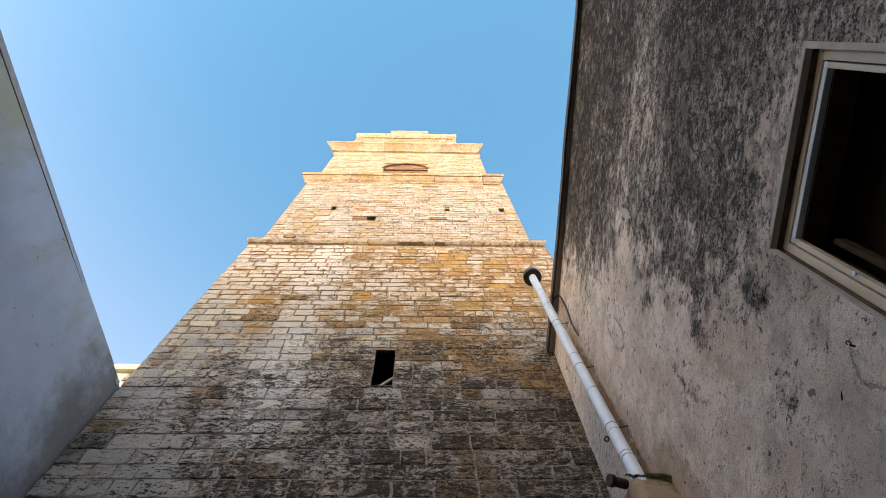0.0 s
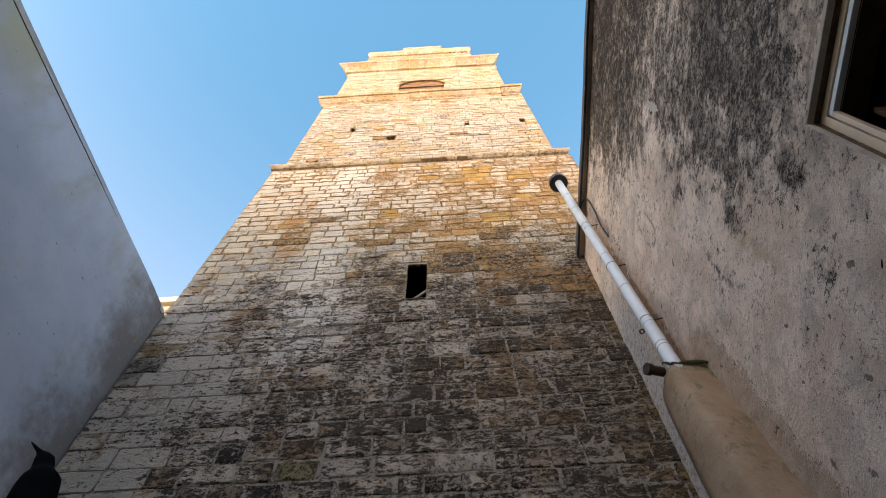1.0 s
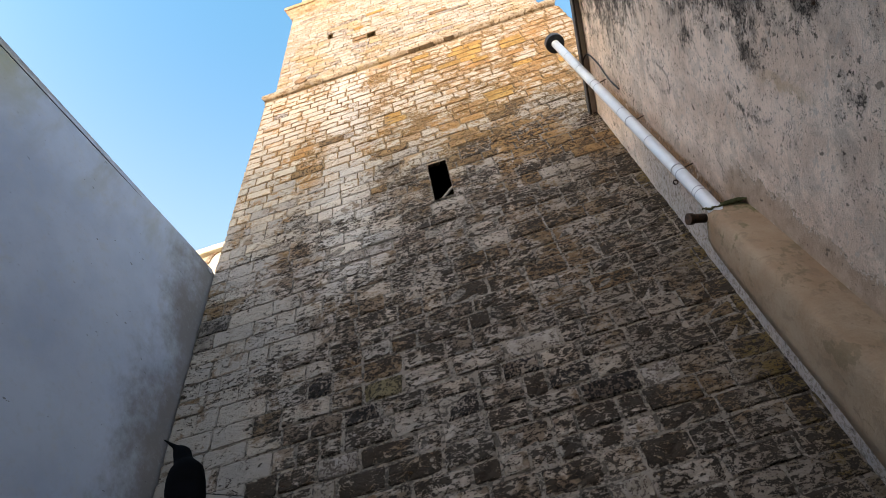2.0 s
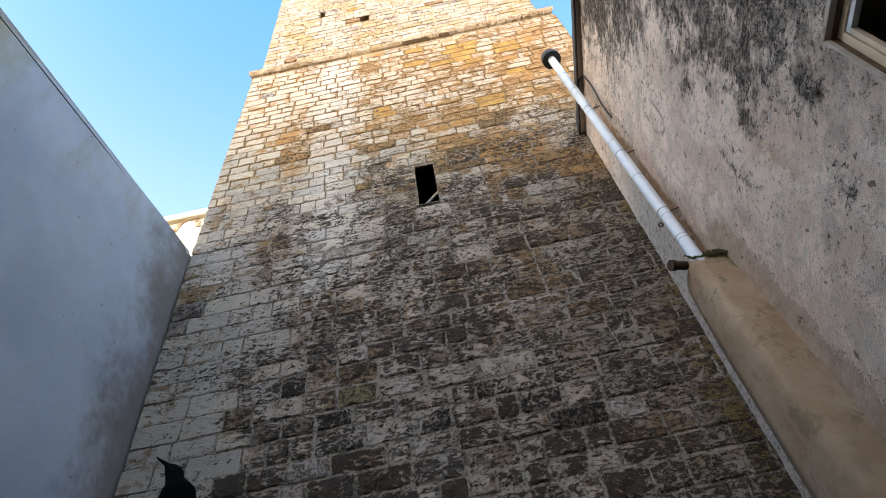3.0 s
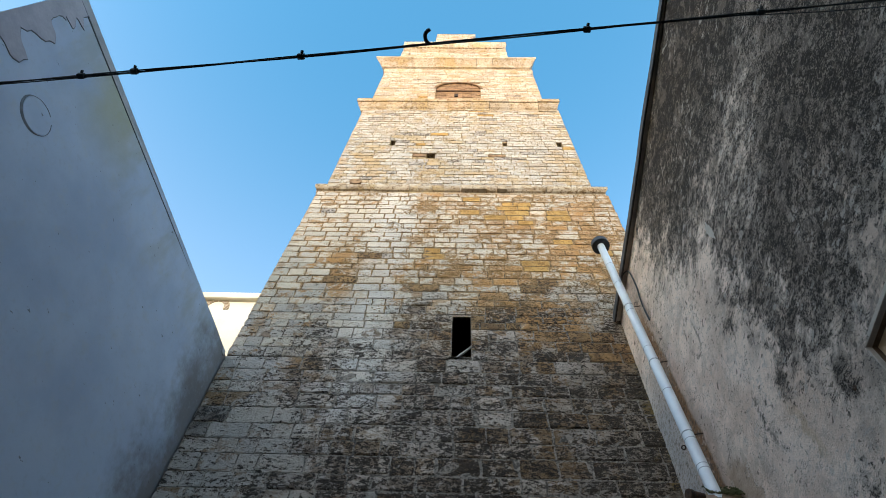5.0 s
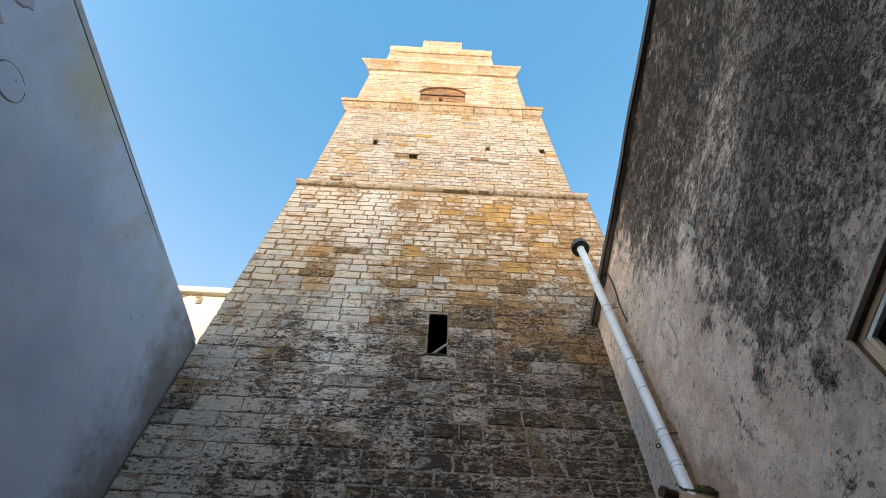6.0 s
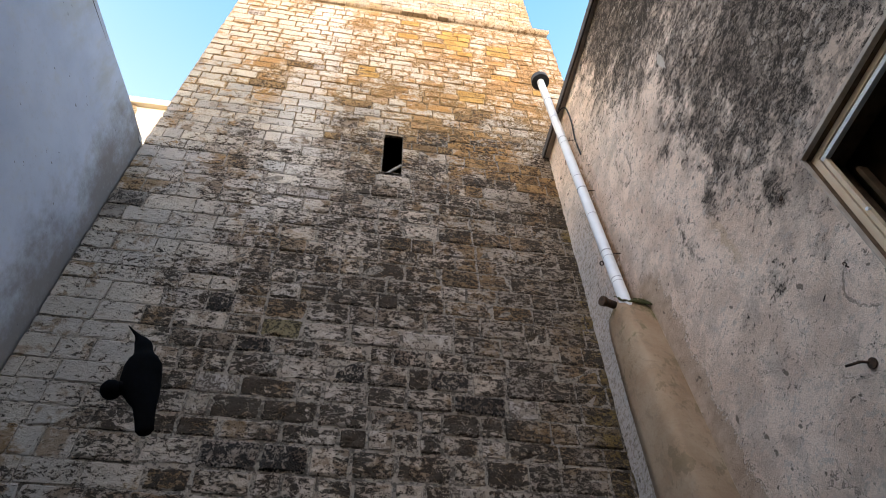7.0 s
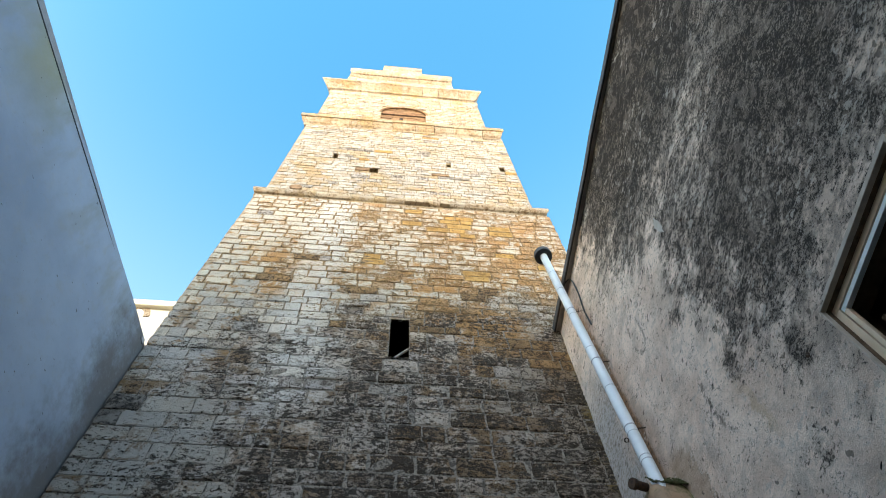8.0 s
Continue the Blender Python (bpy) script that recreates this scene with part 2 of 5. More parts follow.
JOINT = (0.37, 0.31, 0.255)
STONE_LOW = weathered_stone("weathered_limestone")
STONE_DARK = stone("black_crusted_limestone", (0.36, 0.29, 0.235), (0.15, 0.108, 0.08), (0.020, 0.0155, 0.013), 0.58, 1.1, JOINT, 0.008, 0.12)
STONE_PALE = stone("pale_limestone", (0.44, 0.375, 0.32), (0.34, 0.28, 0.225), (0.12, 0.09, 0.07), 0.38, 0.9, (0.36, 0.28, 0.22), 0.003, 0.05)
STONE_OCHRE = stone("ochre_limestone", (0.45, 0.265, 0.085), (0.34, 0.19, 0.06), (0.17, 0.09, 0.03), 0.26, 0.5, (0.40, 0.27, 0.13), 0.010, 0.09)
STONE_RUST = stone("brown_stained_limestone", (0.31, 0.185, 0.085), (0.205, 0.122, 0.060), (0.06, 0.04, 0.024), 0.40, 0.8, (0.24, 0.165, 0.10), 0.008, 0.08)
STONE_HIGH = stone("cream_limestone", (0.50, 0.44, 0.375), (0.425, 0.345, 0.27), (0.27, 0.18, 0.095), 0.30, 0.7, (0.39, 0.285, 0.175), 0.001, 0.085, lichen=(0.42, 0.295, 0.155), uneven=0.12, golden=True)
STONE_DRESSED = stone("dressed_cream_limestone", (0.52, 0.45, 0.37), (0.43, 0.345, 0.255), (0.24, 0.165, 0.09), 0.34, 0.6, lichen=(0.44, 0.31, 0.15), uneven=0.08)
STONE_GREY = stone("dark_grey_limestone", (0.25, 0.215, 0.18), (0.17, 0.14, 0.115), (0.045, 0.036, 0.03), 0.38, 0.8, JOINT, 0.004, 0.08)
STONE_OLIVE = stone("olive_stained_limestone", (0.235, 0.185, 0.10), (0.165, 0.125, 0.06), (0.05, 0.04, 0.025), 0.36, 0.8, JOINT, 0.006, 0.10)
STONE_SILL = stone("grey_dressed_limestone", (0.46, 0.39, 0.325), (0.33, 0.26, 0.20), (0.06, 0.045, 0.035), 0.36, 0.8)
STONE_TRIM = stone("moulded_limestone", (0.47, 0.38, 0.28), (0.37, 0.265, 0.165), (0.19, 0.12, 0.065), 0.36, 0.6, lichen=(0.42, 0.29, 0.14), uneven=0.06)
STONE_DULL = stone("dull_limestone", (0.46, 0.36, 0.25), (0.37, 0.27, 0.175), (0.16, 0.11, 0.065), 0.3, 0.5)
STONE_NICHE = stone("brown_limestone", (0.30, 0.185, 0.105), (0.20, 0.12, 0.066), (0.09, 0.055, 0.035), 0.3, 0.5)


def mortar(name, a, b, above=None):
    k = Mat(name, 0.95)
    c = k.mix(k.step(k.noise(3, 6, 0.7), 0.3, 0.7), a, b)
    if above:
        c = k.mix(k.step(k.add(k.axes()[2], k.off(k.noise(0.7, 7, 0.75), 5.0)), 10.3, 12.8), c, above)
    pits = k.spread(k.noise(9.5, 6, 0.64, None, 1.3))
    c = k.mix(k.step(k.add(k.math("MULTIPLY", pits, 0.55), k.math("MULTIPLY", k.spread(k.noise(30, 5, 0.7)), 0.45)), 0.50, 0.60, 0, 0.8), c, tuple(v * 0.22 for v in a))
    return k.colour(c).bump(k.noise(40, 6, 0.7), 0.6, 0.02).m


MORTAR_LOW = mortar("grey_mortar", (0.22, 0.18, 0.145), (0.315, 0.26, 0.21), (0.30, 0.18, 0.08))
MORTAR_HIGH = mortar("warm_mortar", (0.30, 0.195, 0.10), (0.40, 0.28, 0.155))


def right_plaster():
    """Old lime plaster: black growth under the eave, a washed streak through it, rusty runs and painted pipe shadow
    behind the flue, a bare band by the boxing.
    """
    k = Mat("stained_plaster", 0.95)
    _, y, z = k.axes()
    off, add, mul = k.off, k.add, lambda a, b: k.math("MULTIPLY", a, b)
    fine = k.spread(k.noise(70, 5, 0.7))
    mid = k.spread(k.noise(2.2, 6, 0.65))
    wide = k.spread(k.noise(0.9, 5, 0.6, k.scaled(1, 1, 1, (0, 2, 0))))
    blots = k.spread(k.noise(7, 7, 0.72, k.scaled(1, 0.75, 1.1), 0.4))
    specks = k.spread(k.noise(24, 7, 0.74, k.scaled(1, 0.8, 1.2), 0.4))
    c = k.mix(k.step(mid, 0.1, 0.9), (0.66, 0.475, 0.365), (0.80, 0.61, 0.485))
    c = k.mix(k.step(specks, 0.6, 1.0, 0, 0.30), c, (0.38, 0.295, 0.235))
    c = k.mix(k.step(k.spread(k.noise(1.7, 7, 0.7, k.scaled(1, 1, 1, (5, 2, 1)))), 0.5, 1.0, 0.0, 0.40), c, (0.40, 0.31, 0.25))
    # growth: thick over a band above the window, thinner up to the eave, ending in tatters towards the tower
    side = k.step(add(y, -1.55, mul(add(z, -6.0), -0.24), off(mid, 0.7), off(wide, 0.7)), 0.75, -0.45)
    core = mul(side, k.step(add(z, off(mid, 0.7)), 5.35, 6.2))
    band = k.step(k.math("ABSOLUTE", add(z, -6.75, off(mid, 0.5))), 0.35, 1.25, 1.0, 0.0)
    under = mul(k.step(add(z, off(mid, 0.6)), 8.6, 9.6), k.step(y, 4.2, 2.2))
    streak = mul(k.step(k.math("ABSOLUTE", add(z, -8.62, mul(add(y, -1.0), -0.12), off(mid, 0.25))), 0.03, 0.28, 1.0, 0.0), k.step(k.math("ABSOLUTE", add(y, -1.1)), 1.4, 0.8))
    frame_dirt = mul(k.step(y, 1.9, 1.1), mul(k.step(z, 4.7, 5.3), k.step(z, 6.6, 6.0)))
    jamb_dirt = mul(k.step(add(y, off(mid, 0.3)), 0.25, -0.1), mul(k.step(add(z, off(mid, 0.5)), 3.4, 4.3), k.step(z, 6.0, 5.2)))
    amount = add(-0.37, mul(jamb_dirt, 0.30), mul(core, 0.41), mul(mul(core, band), 0.09), mul(under, 0.30), mul(frame_dirt, 0.08), mul(streak, -0.10), mul(mul(k.step(y, 1.3, -0.4), k.step(z, 6.0, 7.0)), 0.10), off(wide, 0.14))
    blotted = []
    for cy, cz, ry, rz, a in ((1.88, 5.0, 0.26, 0.22, 0.20), (1.52, 5.50, 0.14, 0.18, 0.32), (1.75, 5.7, 0.26, 0.30, 0.12), (2.62, 6.3, 0.20, 0.28, 0.17), (1.50, 4.78, 0.12, 0.12, 0.22), (2.05, 6.1, 0.22, 0.30, 0.16)):
        far = add(k.math("POWER", k.math("DIVIDE", add(y, -cy), ry), 2.0), k.math("POWER", k.math("DIVIDE", add(z, -cz), rz), 2.0))
        blotted.append(k.step(far, 0.1, 1.6, a, 0.0))
    amount = add(amount, *blotted)
    cover = add(amount, off(blots, 0.34), off(specks, 0.56), off(fine, 0.42))
    c = k.mix(k.step(add(amount, off(blots, 0.30)), -0.28, 0.12, 0.0, 0.84), c, (0.135, 0.107, 0.088))
    c = k.mix(mul(frame_dirt, k.step(add(blots, off(specks, 0.6)), 0.05, 0.6, 0.25, 0.75)), c, (0.20, 0.160, 0.133))
    c = k.mix(k.step(cover, -0.02, 0.09, 0.0, 0.80), c, (0.080, 0.061, 0.047))
    c = k.mix(k.step(add(cover, off(fine, 0.2)), 0.17, 0.26, 0.0, 0.92), c, (0.026, 0.0185, 0.0135))
    # pale flakes where the skin has come away
    flake = mul(k.step(k.spread(k.noise(10, 7, 0.72, k.scaled(1, 0.8, 1.2, (9, 1, 4)), 0.3)), 0.84, 0.92), k.step(wide, 0.80, 0.3))
    c = k.mix(mul(flake, 0.6), c, (0.45, 0.38, 0.325))
    # scuffs and bruises of the clean plaster, an ochre run
    scuff = k.step(k.spread(k.noise(3.8, 8, 0.76, k.scaled(1, 1, 1, (1, 6, 3)), 0.6)), 0.66, 0.80)
    c = k.mix(mul(scuff, 0.28), c, (0.30, 0.235, 0.19))
    ochre = mul(k.step(k.math("ABSOLUTE", add(y, -2.18, off(mid, 0.15))), 0.02, 0.09, 1.0, 0.0), k.step(k.math("ABSOLUTE", add(z, -5.7)), 0.1, 0.5, 1.0, 0.0))
    c = k.mix(mul(ochre, 0.45), c, (0.46, 0.29, 0.15))
    # rusty runs behind the flue, with the pipe's shadow painted into them
    rust_shadow = mul(mul(k.step(k.math("ABSOLUTE", add(y, -3.82, mul(add(z, -7.0), -0.06), off(mid, 0.06))), 0.05, 0.13, 1.0, 0.0), k.step(z, 10.8, 9.6)), k.step(add(blots, off(specks, 0.5)), -0.3, 0.3))
    c = k.mix(mul(rust_shadow, 0.9), c, k.mix(k.step(specks, 0.4, 1.0), (0.30, 0.145, 0.06), (0.10, 0.053, 0.028)))
    # greyer plaster with dark flecks in the narrow strip by the tower
    dull_mask = k.step(add(y, off(mid, 0.3), off(specks, 0.15)), 3.85, 4.25)
    c = k.mix(mul(dull_mask, k.step(z, 9.6, 8.2, 0.0, 0.75)), c, k.mix(k.step(specks, 0.45, 0.85), (0.43, 0.39, 0.36), (0.21, 0.18, 0.15)))
    # bare band beside the boxing
    bare = mul(k.step(k.math("ABSOLUTE", add(y, mul(add(z, -4.0), -0.085), off(mid, 0.12), off(specks, 0.05), -3.17)), 0.15, 0.18, 1.0, 0.0), k.step(add(z, off(mid, 0.4)), 6.7, 6.3))
    c = k.mix(mul(bare, 0.85), c, k.mix(blots, (0.47, 0.33, 0.235), (0.35, 0.235, 0.16)))
    crumb = mul(k.step(k.math("ABSOLUTE", add(y, mul(add(z, -4.0), -0.085), off(mid, 0.12), off(specks, 0.09), -3.01)), 0.012, 0.035, 1.0, 0.0), k.step(add(z, off(mid, 0.4)), 6.7, 6.3))
    c = k.mix(mul(crumb, k.step(blots, 0.3, 0.6)), c, k.mix(k.step(fine, 0.4, 0.7), (0.64, 0.52, 0.42), (0.17, 0.12, 0.085)))
    # hair cracks that wander, and pits
    crack = k.step(k.math("ABSOLUTE", k.math("SUBTRACT", k.noise(1.5, 6, 0.6, k.scaled(1, 1, 1, (0.3, 0.7, 0.1)), 0.6), 0.5)), 0.0, 0.006, 1.0, 0.0)
    crack = mul(crack, k.step(add(k.spread(k.noise(1.1, 3)), off(fine, 0.3)), 0.55, 0.75))
    c = k.mix(mul(crack, 0.65), c, (0.10, 0.075, 0.06))
    # an old oval scar, a curved one lower down, cracks round the iron eye
    def ring(cy, cz, ry, rz, wide, gap):
        far = k.math("SQRT", add(k.math("POWER", k.math("DIVIDE", add(y, -cy, off(mid, 0.05)), ry), 2.0), k.math("POWER", k.math("DIVIDE", add(z, -cz, off(blots, 0.06)), rz), 2.0)))
        return mul(k.step(k.math("ABSOLUTE", add(far, -1.0)), 0.3 * wide, wide, 1.0, 0.0), k.step(add(specks, off(blots, 0.8)), gap, gap + 0.25))

    worn = k.math("MAXIMUM", ring(3.06, 8.14, 0.12, 0.32, 0.22, 0.25), mul(ring(2.50, 6.25, 0.16, 0.36, 0.22, 0.2), k.step(y, 2.52, 2.60)))
    worn = k.math("MAXIMUM", worn, ring(1.30, 5.08, 0.10, 0.09, 0.12, 0.1))
    worn = k.math("MAXIMUM", worn, mul(ring(1.34, 4.36, 0.20, 0.22, 0.07, -0.1), k.step(y, 1.36, 1.42)))
    c = k.mix(mul(worn, 0.6), c, (0.15, 0.112, 0.088))
    crack = k.math("MAXIMUM", crack, mul(worn, 0.7))
    pits = k.step(k.noise(9, 3, 0.5, k.scaled(1, 1, 1, (2, 2, 2))), 0.67, 0.70)
    small = k.step(k.noise(26, 3, 0.55, k.scaled(1, 1, 1.0, (4, 1, 2))), 0.655, 0.69)
    pits = k.math("MAXIMUM", pits, mul(small, 0.7))
    c = k.mix(mul(pits, 0.75), c, (0.09, 0.068, 0.052))
    k.colour(c)
    h = add(mul(blots, 0.20), mul(specks, 0.35), mul(fine, 0.15), mul(pits, -0.6), mul(k.step(cover, -0.1, 0.15), -0.2), mul(bare, -0.4))
    return k.bump(k.math("SUBTRACT", h, crack), 0.6, 0.02).m


def left_plaster():
    k = Mat("white_limewash", 0.9)
    ax = k.axes()
    y, z = ax[1], ax[2]
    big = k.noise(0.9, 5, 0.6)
    # white limewash; the blue of the skylight is put into both base tones
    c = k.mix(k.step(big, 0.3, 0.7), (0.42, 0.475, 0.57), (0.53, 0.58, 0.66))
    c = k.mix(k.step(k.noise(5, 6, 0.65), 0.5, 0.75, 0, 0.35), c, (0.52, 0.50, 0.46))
    drop = k.math("SUBTRACT", 9.9, z)
    runs = k.noise(2.0, 5, 0.6, k.scaled(1, 1.5, 0.5))
    # patchy olive-brown runs below the coping
    dull_mask = k.math("MULTIPLY", k.step(drop, 0.2, 1.7, 1.0, 0.0), k.step(runs, 0.42, 0.68))
    c = k.mix(k.math("MULTIPLY", dull_mask, 0.5), c, (0.36, 0.34, 0.26))
    # soft corner shade by the tower painted in with a brown stain, its edge broken
    joint_shade = k.add(y, k.off(k.spread(k.noise(1.1, 6, 0.65, k.scaled(1, 1, 0.6, (2, 5, 1)))), 0.55), k.off(k.spread(k.noise(6, 6, 0.7)), 0.20))
    c = k.mix(k.step(joint_shade, 3.75, 4.75, 0.0, 0.85), c, (0.20, 0.165, 0.138))
    olive = k.math("MULTIPLY", k.step(k.math("ABSOLUTE", k.add(y, -0.92, k.off(big, 1.4))), 0.1, 0.8, 1.0, 0.0), k.step(k.add(drop, k.off(runs, 1.0)), 0.3, 1.3, 1.0, 0.0))
    c = k.mix(k.math("MULTIPLY", olive, 0.72), c, (0.42, 0.385, 0.22))
    c = k.mix(k.step(k.noise(13, 7, 0.72), 0.52, 0.70, 0, 0.3), c, (0.42, 0.42, 0.43))
    specks = k.step(k.noise(11, 2, 0.5, k.scaled(1, 1, 1.8)), 0.735, 0.76)
    c = k.mix(k.math("MULTIPLY", specks, 0.7), c, (0.12, 0.11, 0.10))
    k.colour(c)
    h = k.math("ADD", k.math("MULTIPLY", big, 0.8), k.math("MULTIPLY", k.noise(22, 6, 0.6), 0.22))
    return k.bump(h, 0.2, 0.03).m


def plain(name, a, b, scale=6.0, rough=0.8, metal=0.0, bump=0.2, fine=40.0):
    k = Mat(name, rough, metal)
    k.colour(k.mix(k.step(k.noise(scale, 6, 0.65), 0.3, 0.7), a, b))
    return k.bump(k.noise(fine, 5, 0.6), bump, 0.01).m


PLASTER_RIGHT = right_plaster()
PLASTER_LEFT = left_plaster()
OLD_COAT = plain("lilac_undercoat", (0.40, 0.365, 0.385), (0.50, 0.46, 0.475), 4, 0.9, 0, 0.5, 20)
PLASTER_BACK = plain("ochre_render", (0.42, 0.36, 0.28), (0.52, 0.46, 0.37), 1.2)
FAR_STONE = plain("sunlit_stone", (0.62, 0.53, 0.38), (0.72, 0.66, 0.54), 0.5, 0.9, 0, 0.4, 8)


def boxing_render():
    """Beige render with wide stains, mossy on the shoulder."""
    k = Mat("beige_render", 0.95)
    z = k.axes()[2]
    wide = k.spread(k.noise(1.5, 6, 0.65))
    spots = k.spread(k.noise(7, 7, 0.7, None, 0.4))
    c = k.mix(wide, (0.315, 0.202, 0.126), (0.39, 0.275, 0.185))
    c = k.mix(k.step(spots, 0.6, 1.0, 0.0, 0.35), c, (0.20, 0.145, 0.10))
    c = k.mix(k.step(k.add(z, k.off(wide, 0.8), k.off(spots, 0.35)), 5.88, 6.32, 0.0, 0.85), c, (0.105, 0.10, 0.036))
    blob = k.step(k.spread(k.noise(2.6, 6, 0.7, k.scaled(1, 1, 0.8, (4, 4, 4)))), 0.80, 1.0, 0.0, 0.5)
    c = k.mix(blob, c, (0.16, 0.118, 0.066))
    return k.colour(c).bump(k.add(k.math("MULTIPLY", spots, 0.6), k.noise(40, 5, 0.6)), 0.35, 0.015).m


BOXING = boxing_render()
MOSS = plain("dark_moss", (0.05, 0.06, 0.02), (0.13, 0.12, 0.06), 14, 0.95, 0, 0.9, 50)
COPING = plain("grey_coping", (0.42, 0.40, 0.40), (0.55, 0.53, 0.53), 5, 0.9, 0, 0.5, 30)
FLASHING = plain("dark_flashing", (0.03, 0.026, 0.024), (0.06, 0.05, 0.045), 8, 0.7)
SOFFIT = plain("bare_concrete", (0.30, 0.26, 0.22), (0.40, 0.35, 0.30), 6, 0.9, 0, 0.5)
PVC = plain("white_pipe", (0.60, 0.60, 0.61), (0.70, 0.70, 0.70), 3, 0.38, 0, 0.03)
SEAM_SHADE = plain("grey_seam_shade", (0.12, 0.12, 0.12), (0.2, 0.2, 0.2), 12, 0.6)
PIPE_SEAM = plain("dull_pipe_seam", (0.26, 0.26, 0.27), (0.38, 0.38, 0.38), 12, 0.6)
RUBBER = plain("black_rubber", (0.014, 0.013, 0.013), (0.035, 0.032, 0.03), 20, 0.6)
IRON = plain("rusty_iron", (0.035, 0.025, 0.02), (0.09, 0.05, 0.03), 20, 0.8)
CABLE = plain("black_cable", (0.012, 0.012, 0.014), (0.03, 0.03, 0.032), 20, 0.55)
ALU = plain("cream_aluminium", (0.60, 0.425, 0.275), (0.66, 0.48, 0.32), 4, 0.42, 0.0, 0.03)
ALU_WHITE = plain("white_aluminium", (0.70, 0.70, 0.70), (0.76, 0.76, 0.76), 4, 0.35, 0.0, 0.03)
SURROUND = plain("cement_surround", (0.37, 0.295, 0.235), (0.48, 0.395, 0.325), 7, 0.9, 0, 0.5)
REVEAL = plain("brown_reveal", (0.085, 0.048, 0.028), (0.17, 0.105, 0.065), 9, 0.9, 0, 0.6)
WOOD = plain("brown_wood", (0.05, 0.028, 0.013), (0.085, 0.048, 0.024), 6, 0.9)
# near-black that paints the shade inside small openings
HOLE_SHADE = plain("hole_shade_dark", (0.020, 0.015, 0.011), (0.032, 0.024, 0.018), 3)
ROOM_WALL = plain("brown_room", (0.20, 0.115, 0.065), (0.27, 0.165, 0.10), 3)
PAVING = plain("stone_paving", (0.06, 0.055, 0.05), (0.11, 0.10, 0.09), 1.5, 0.85, 0, 0.5, 12)
FIGURE = plain("black_figure", (0.003, 0.003, 0.003), (0.004, 0.004, 0.005), 10, 0.9)
FIGURE.node_tree.nodes["Principled BSDF"].inputs["Specular IOR Level"].default_value = 0.04


# ---- building blocks ----
def part(name, bm, material, parent=None, label="", smooth=False):
    """One mesh object, out of a bmesh or a mesh in world places, under a thing or a part."""
    if isinstance(bm, bmesh.types.BMesh):
        me = bpy.data.meshes.new(name)
        bm.normal_update()
        bm.to_mesh(me)
        bm.free()
    else:
        me = bm
    for m in material if isinstance(material, (list, tuple)) else [material]:
        me.materials.append(m)
    if smooth:
        me.polygons.foreach_set("use_smooth", [True] * len(me.polygons))
    ob = new(name, me)
    if parent is not None:
        ob.parent = parent
        if parent.type == "EMPTY":
            ob.matrix_parent_inverse = Matrix.Translation(parent.location).inverted()
    if label:
        tagged(ob, label)
    return ob


def thing(name, base, label, category, group="", kind=""):
    ob = new(name)
    ob.location = base
    ob.empty_display_size = 0.1
    return tagged(ob, label, category, group, kind)


def box(bm, a, b, bevel=0.0):
    """A box between two corners, with worn edges."""
    lo = Vector(map(min, zip(a, b)))
    hi = Vector(map(max, zip(a, b)))
    made = bmesh.ops.create_cube(bm, size=1.0)["verts"]
    for v in made:
        v.co = Vector((lo[i] + (v.co[i] + 0.5) * (hi[i] - lo[i]) for i in range(3)))
    if bevel:
        bmesh.ops.bevel(bm, geom=list({e for v in made for e in v.link_edges}), offset=bevel, segments=2, affect="EDGES", profile=0.6)
    return bm


def tube(bm, p, q, r, n=16, r2=None):
    """A closed cylinder or cone from p to q."""
    p, q = Vector(p), Vector(q)
    m = Matrix.Translation((p + q) / 2) @ (q - p).to_track_quat("Z", "Y").to_matrix().to_4x4()
    bmesh.ops.create_cone(bm, cap_ends=True, segments=n, radius1=r, radius2=r if r2 is None else r2, depth=(q - p).length, matrix=m)
    return bm


def ring(bm, p, q, r_in, r_out, n=20):
    """A short open collar from p to q."""
    p, q = Vector(p), Vector(q)
    m = Matrix.Translation(p) @ (q - p).to_track_quat("Z", "Y").to_matrix().to_4x4()
    d = (q - p).length
    rows = []
    for r, h in ((r_in, 0), (r_out, 0), (r_out, d), (r_in, d)):
        rows.append([bm.verts.new(m @ Vector((r * math.cos(a), r * math.sin(a), h))) for a in (2 * math.pi * i / n for i in range(n))])
    for k in range(4):
        a, b = rows[k], rows[(k + 1) % 4]
        for i in range(n):
            bm.faces.new((a[i], a[(i + 1) % n], b[(i + 1) % n], b[i]))
    bmesh.ops.recalc_face_normals(bm, faces=bm.faces)
    return bm


def sweep(bm, pts, r, n=8):
    """A round rod along a line of points."""
    pts = [Vector(p) for p in pts]
    rows = []
    for i, p in enumerate(pts):
        d = pts[min(i + 1, len(pts) - 1)] - pts[max(i - 1, 0)]
        m = d.to_track_quat("Z", "Y").to_matrix()
        rows.append([bm.verts.new(p + m @ Vector((r * math.cos(2 * math.pi * k / n), r * math.sin(2 * math.pi * k / n), 0))) for k in range(n)])
    for a, b in zip(rows, rows[1:]):
        for k in range(n):
            bm.faces.new((a[k], a[(k + 1) % n], b[(k + 1) % n], b[k]))
    bm.faces.new(rows[0][::-1])
    bm.faces.new(rows[-1])
    bmesh.ops.recalc_face_normals(bm, faces=bm.faces)
    return bm


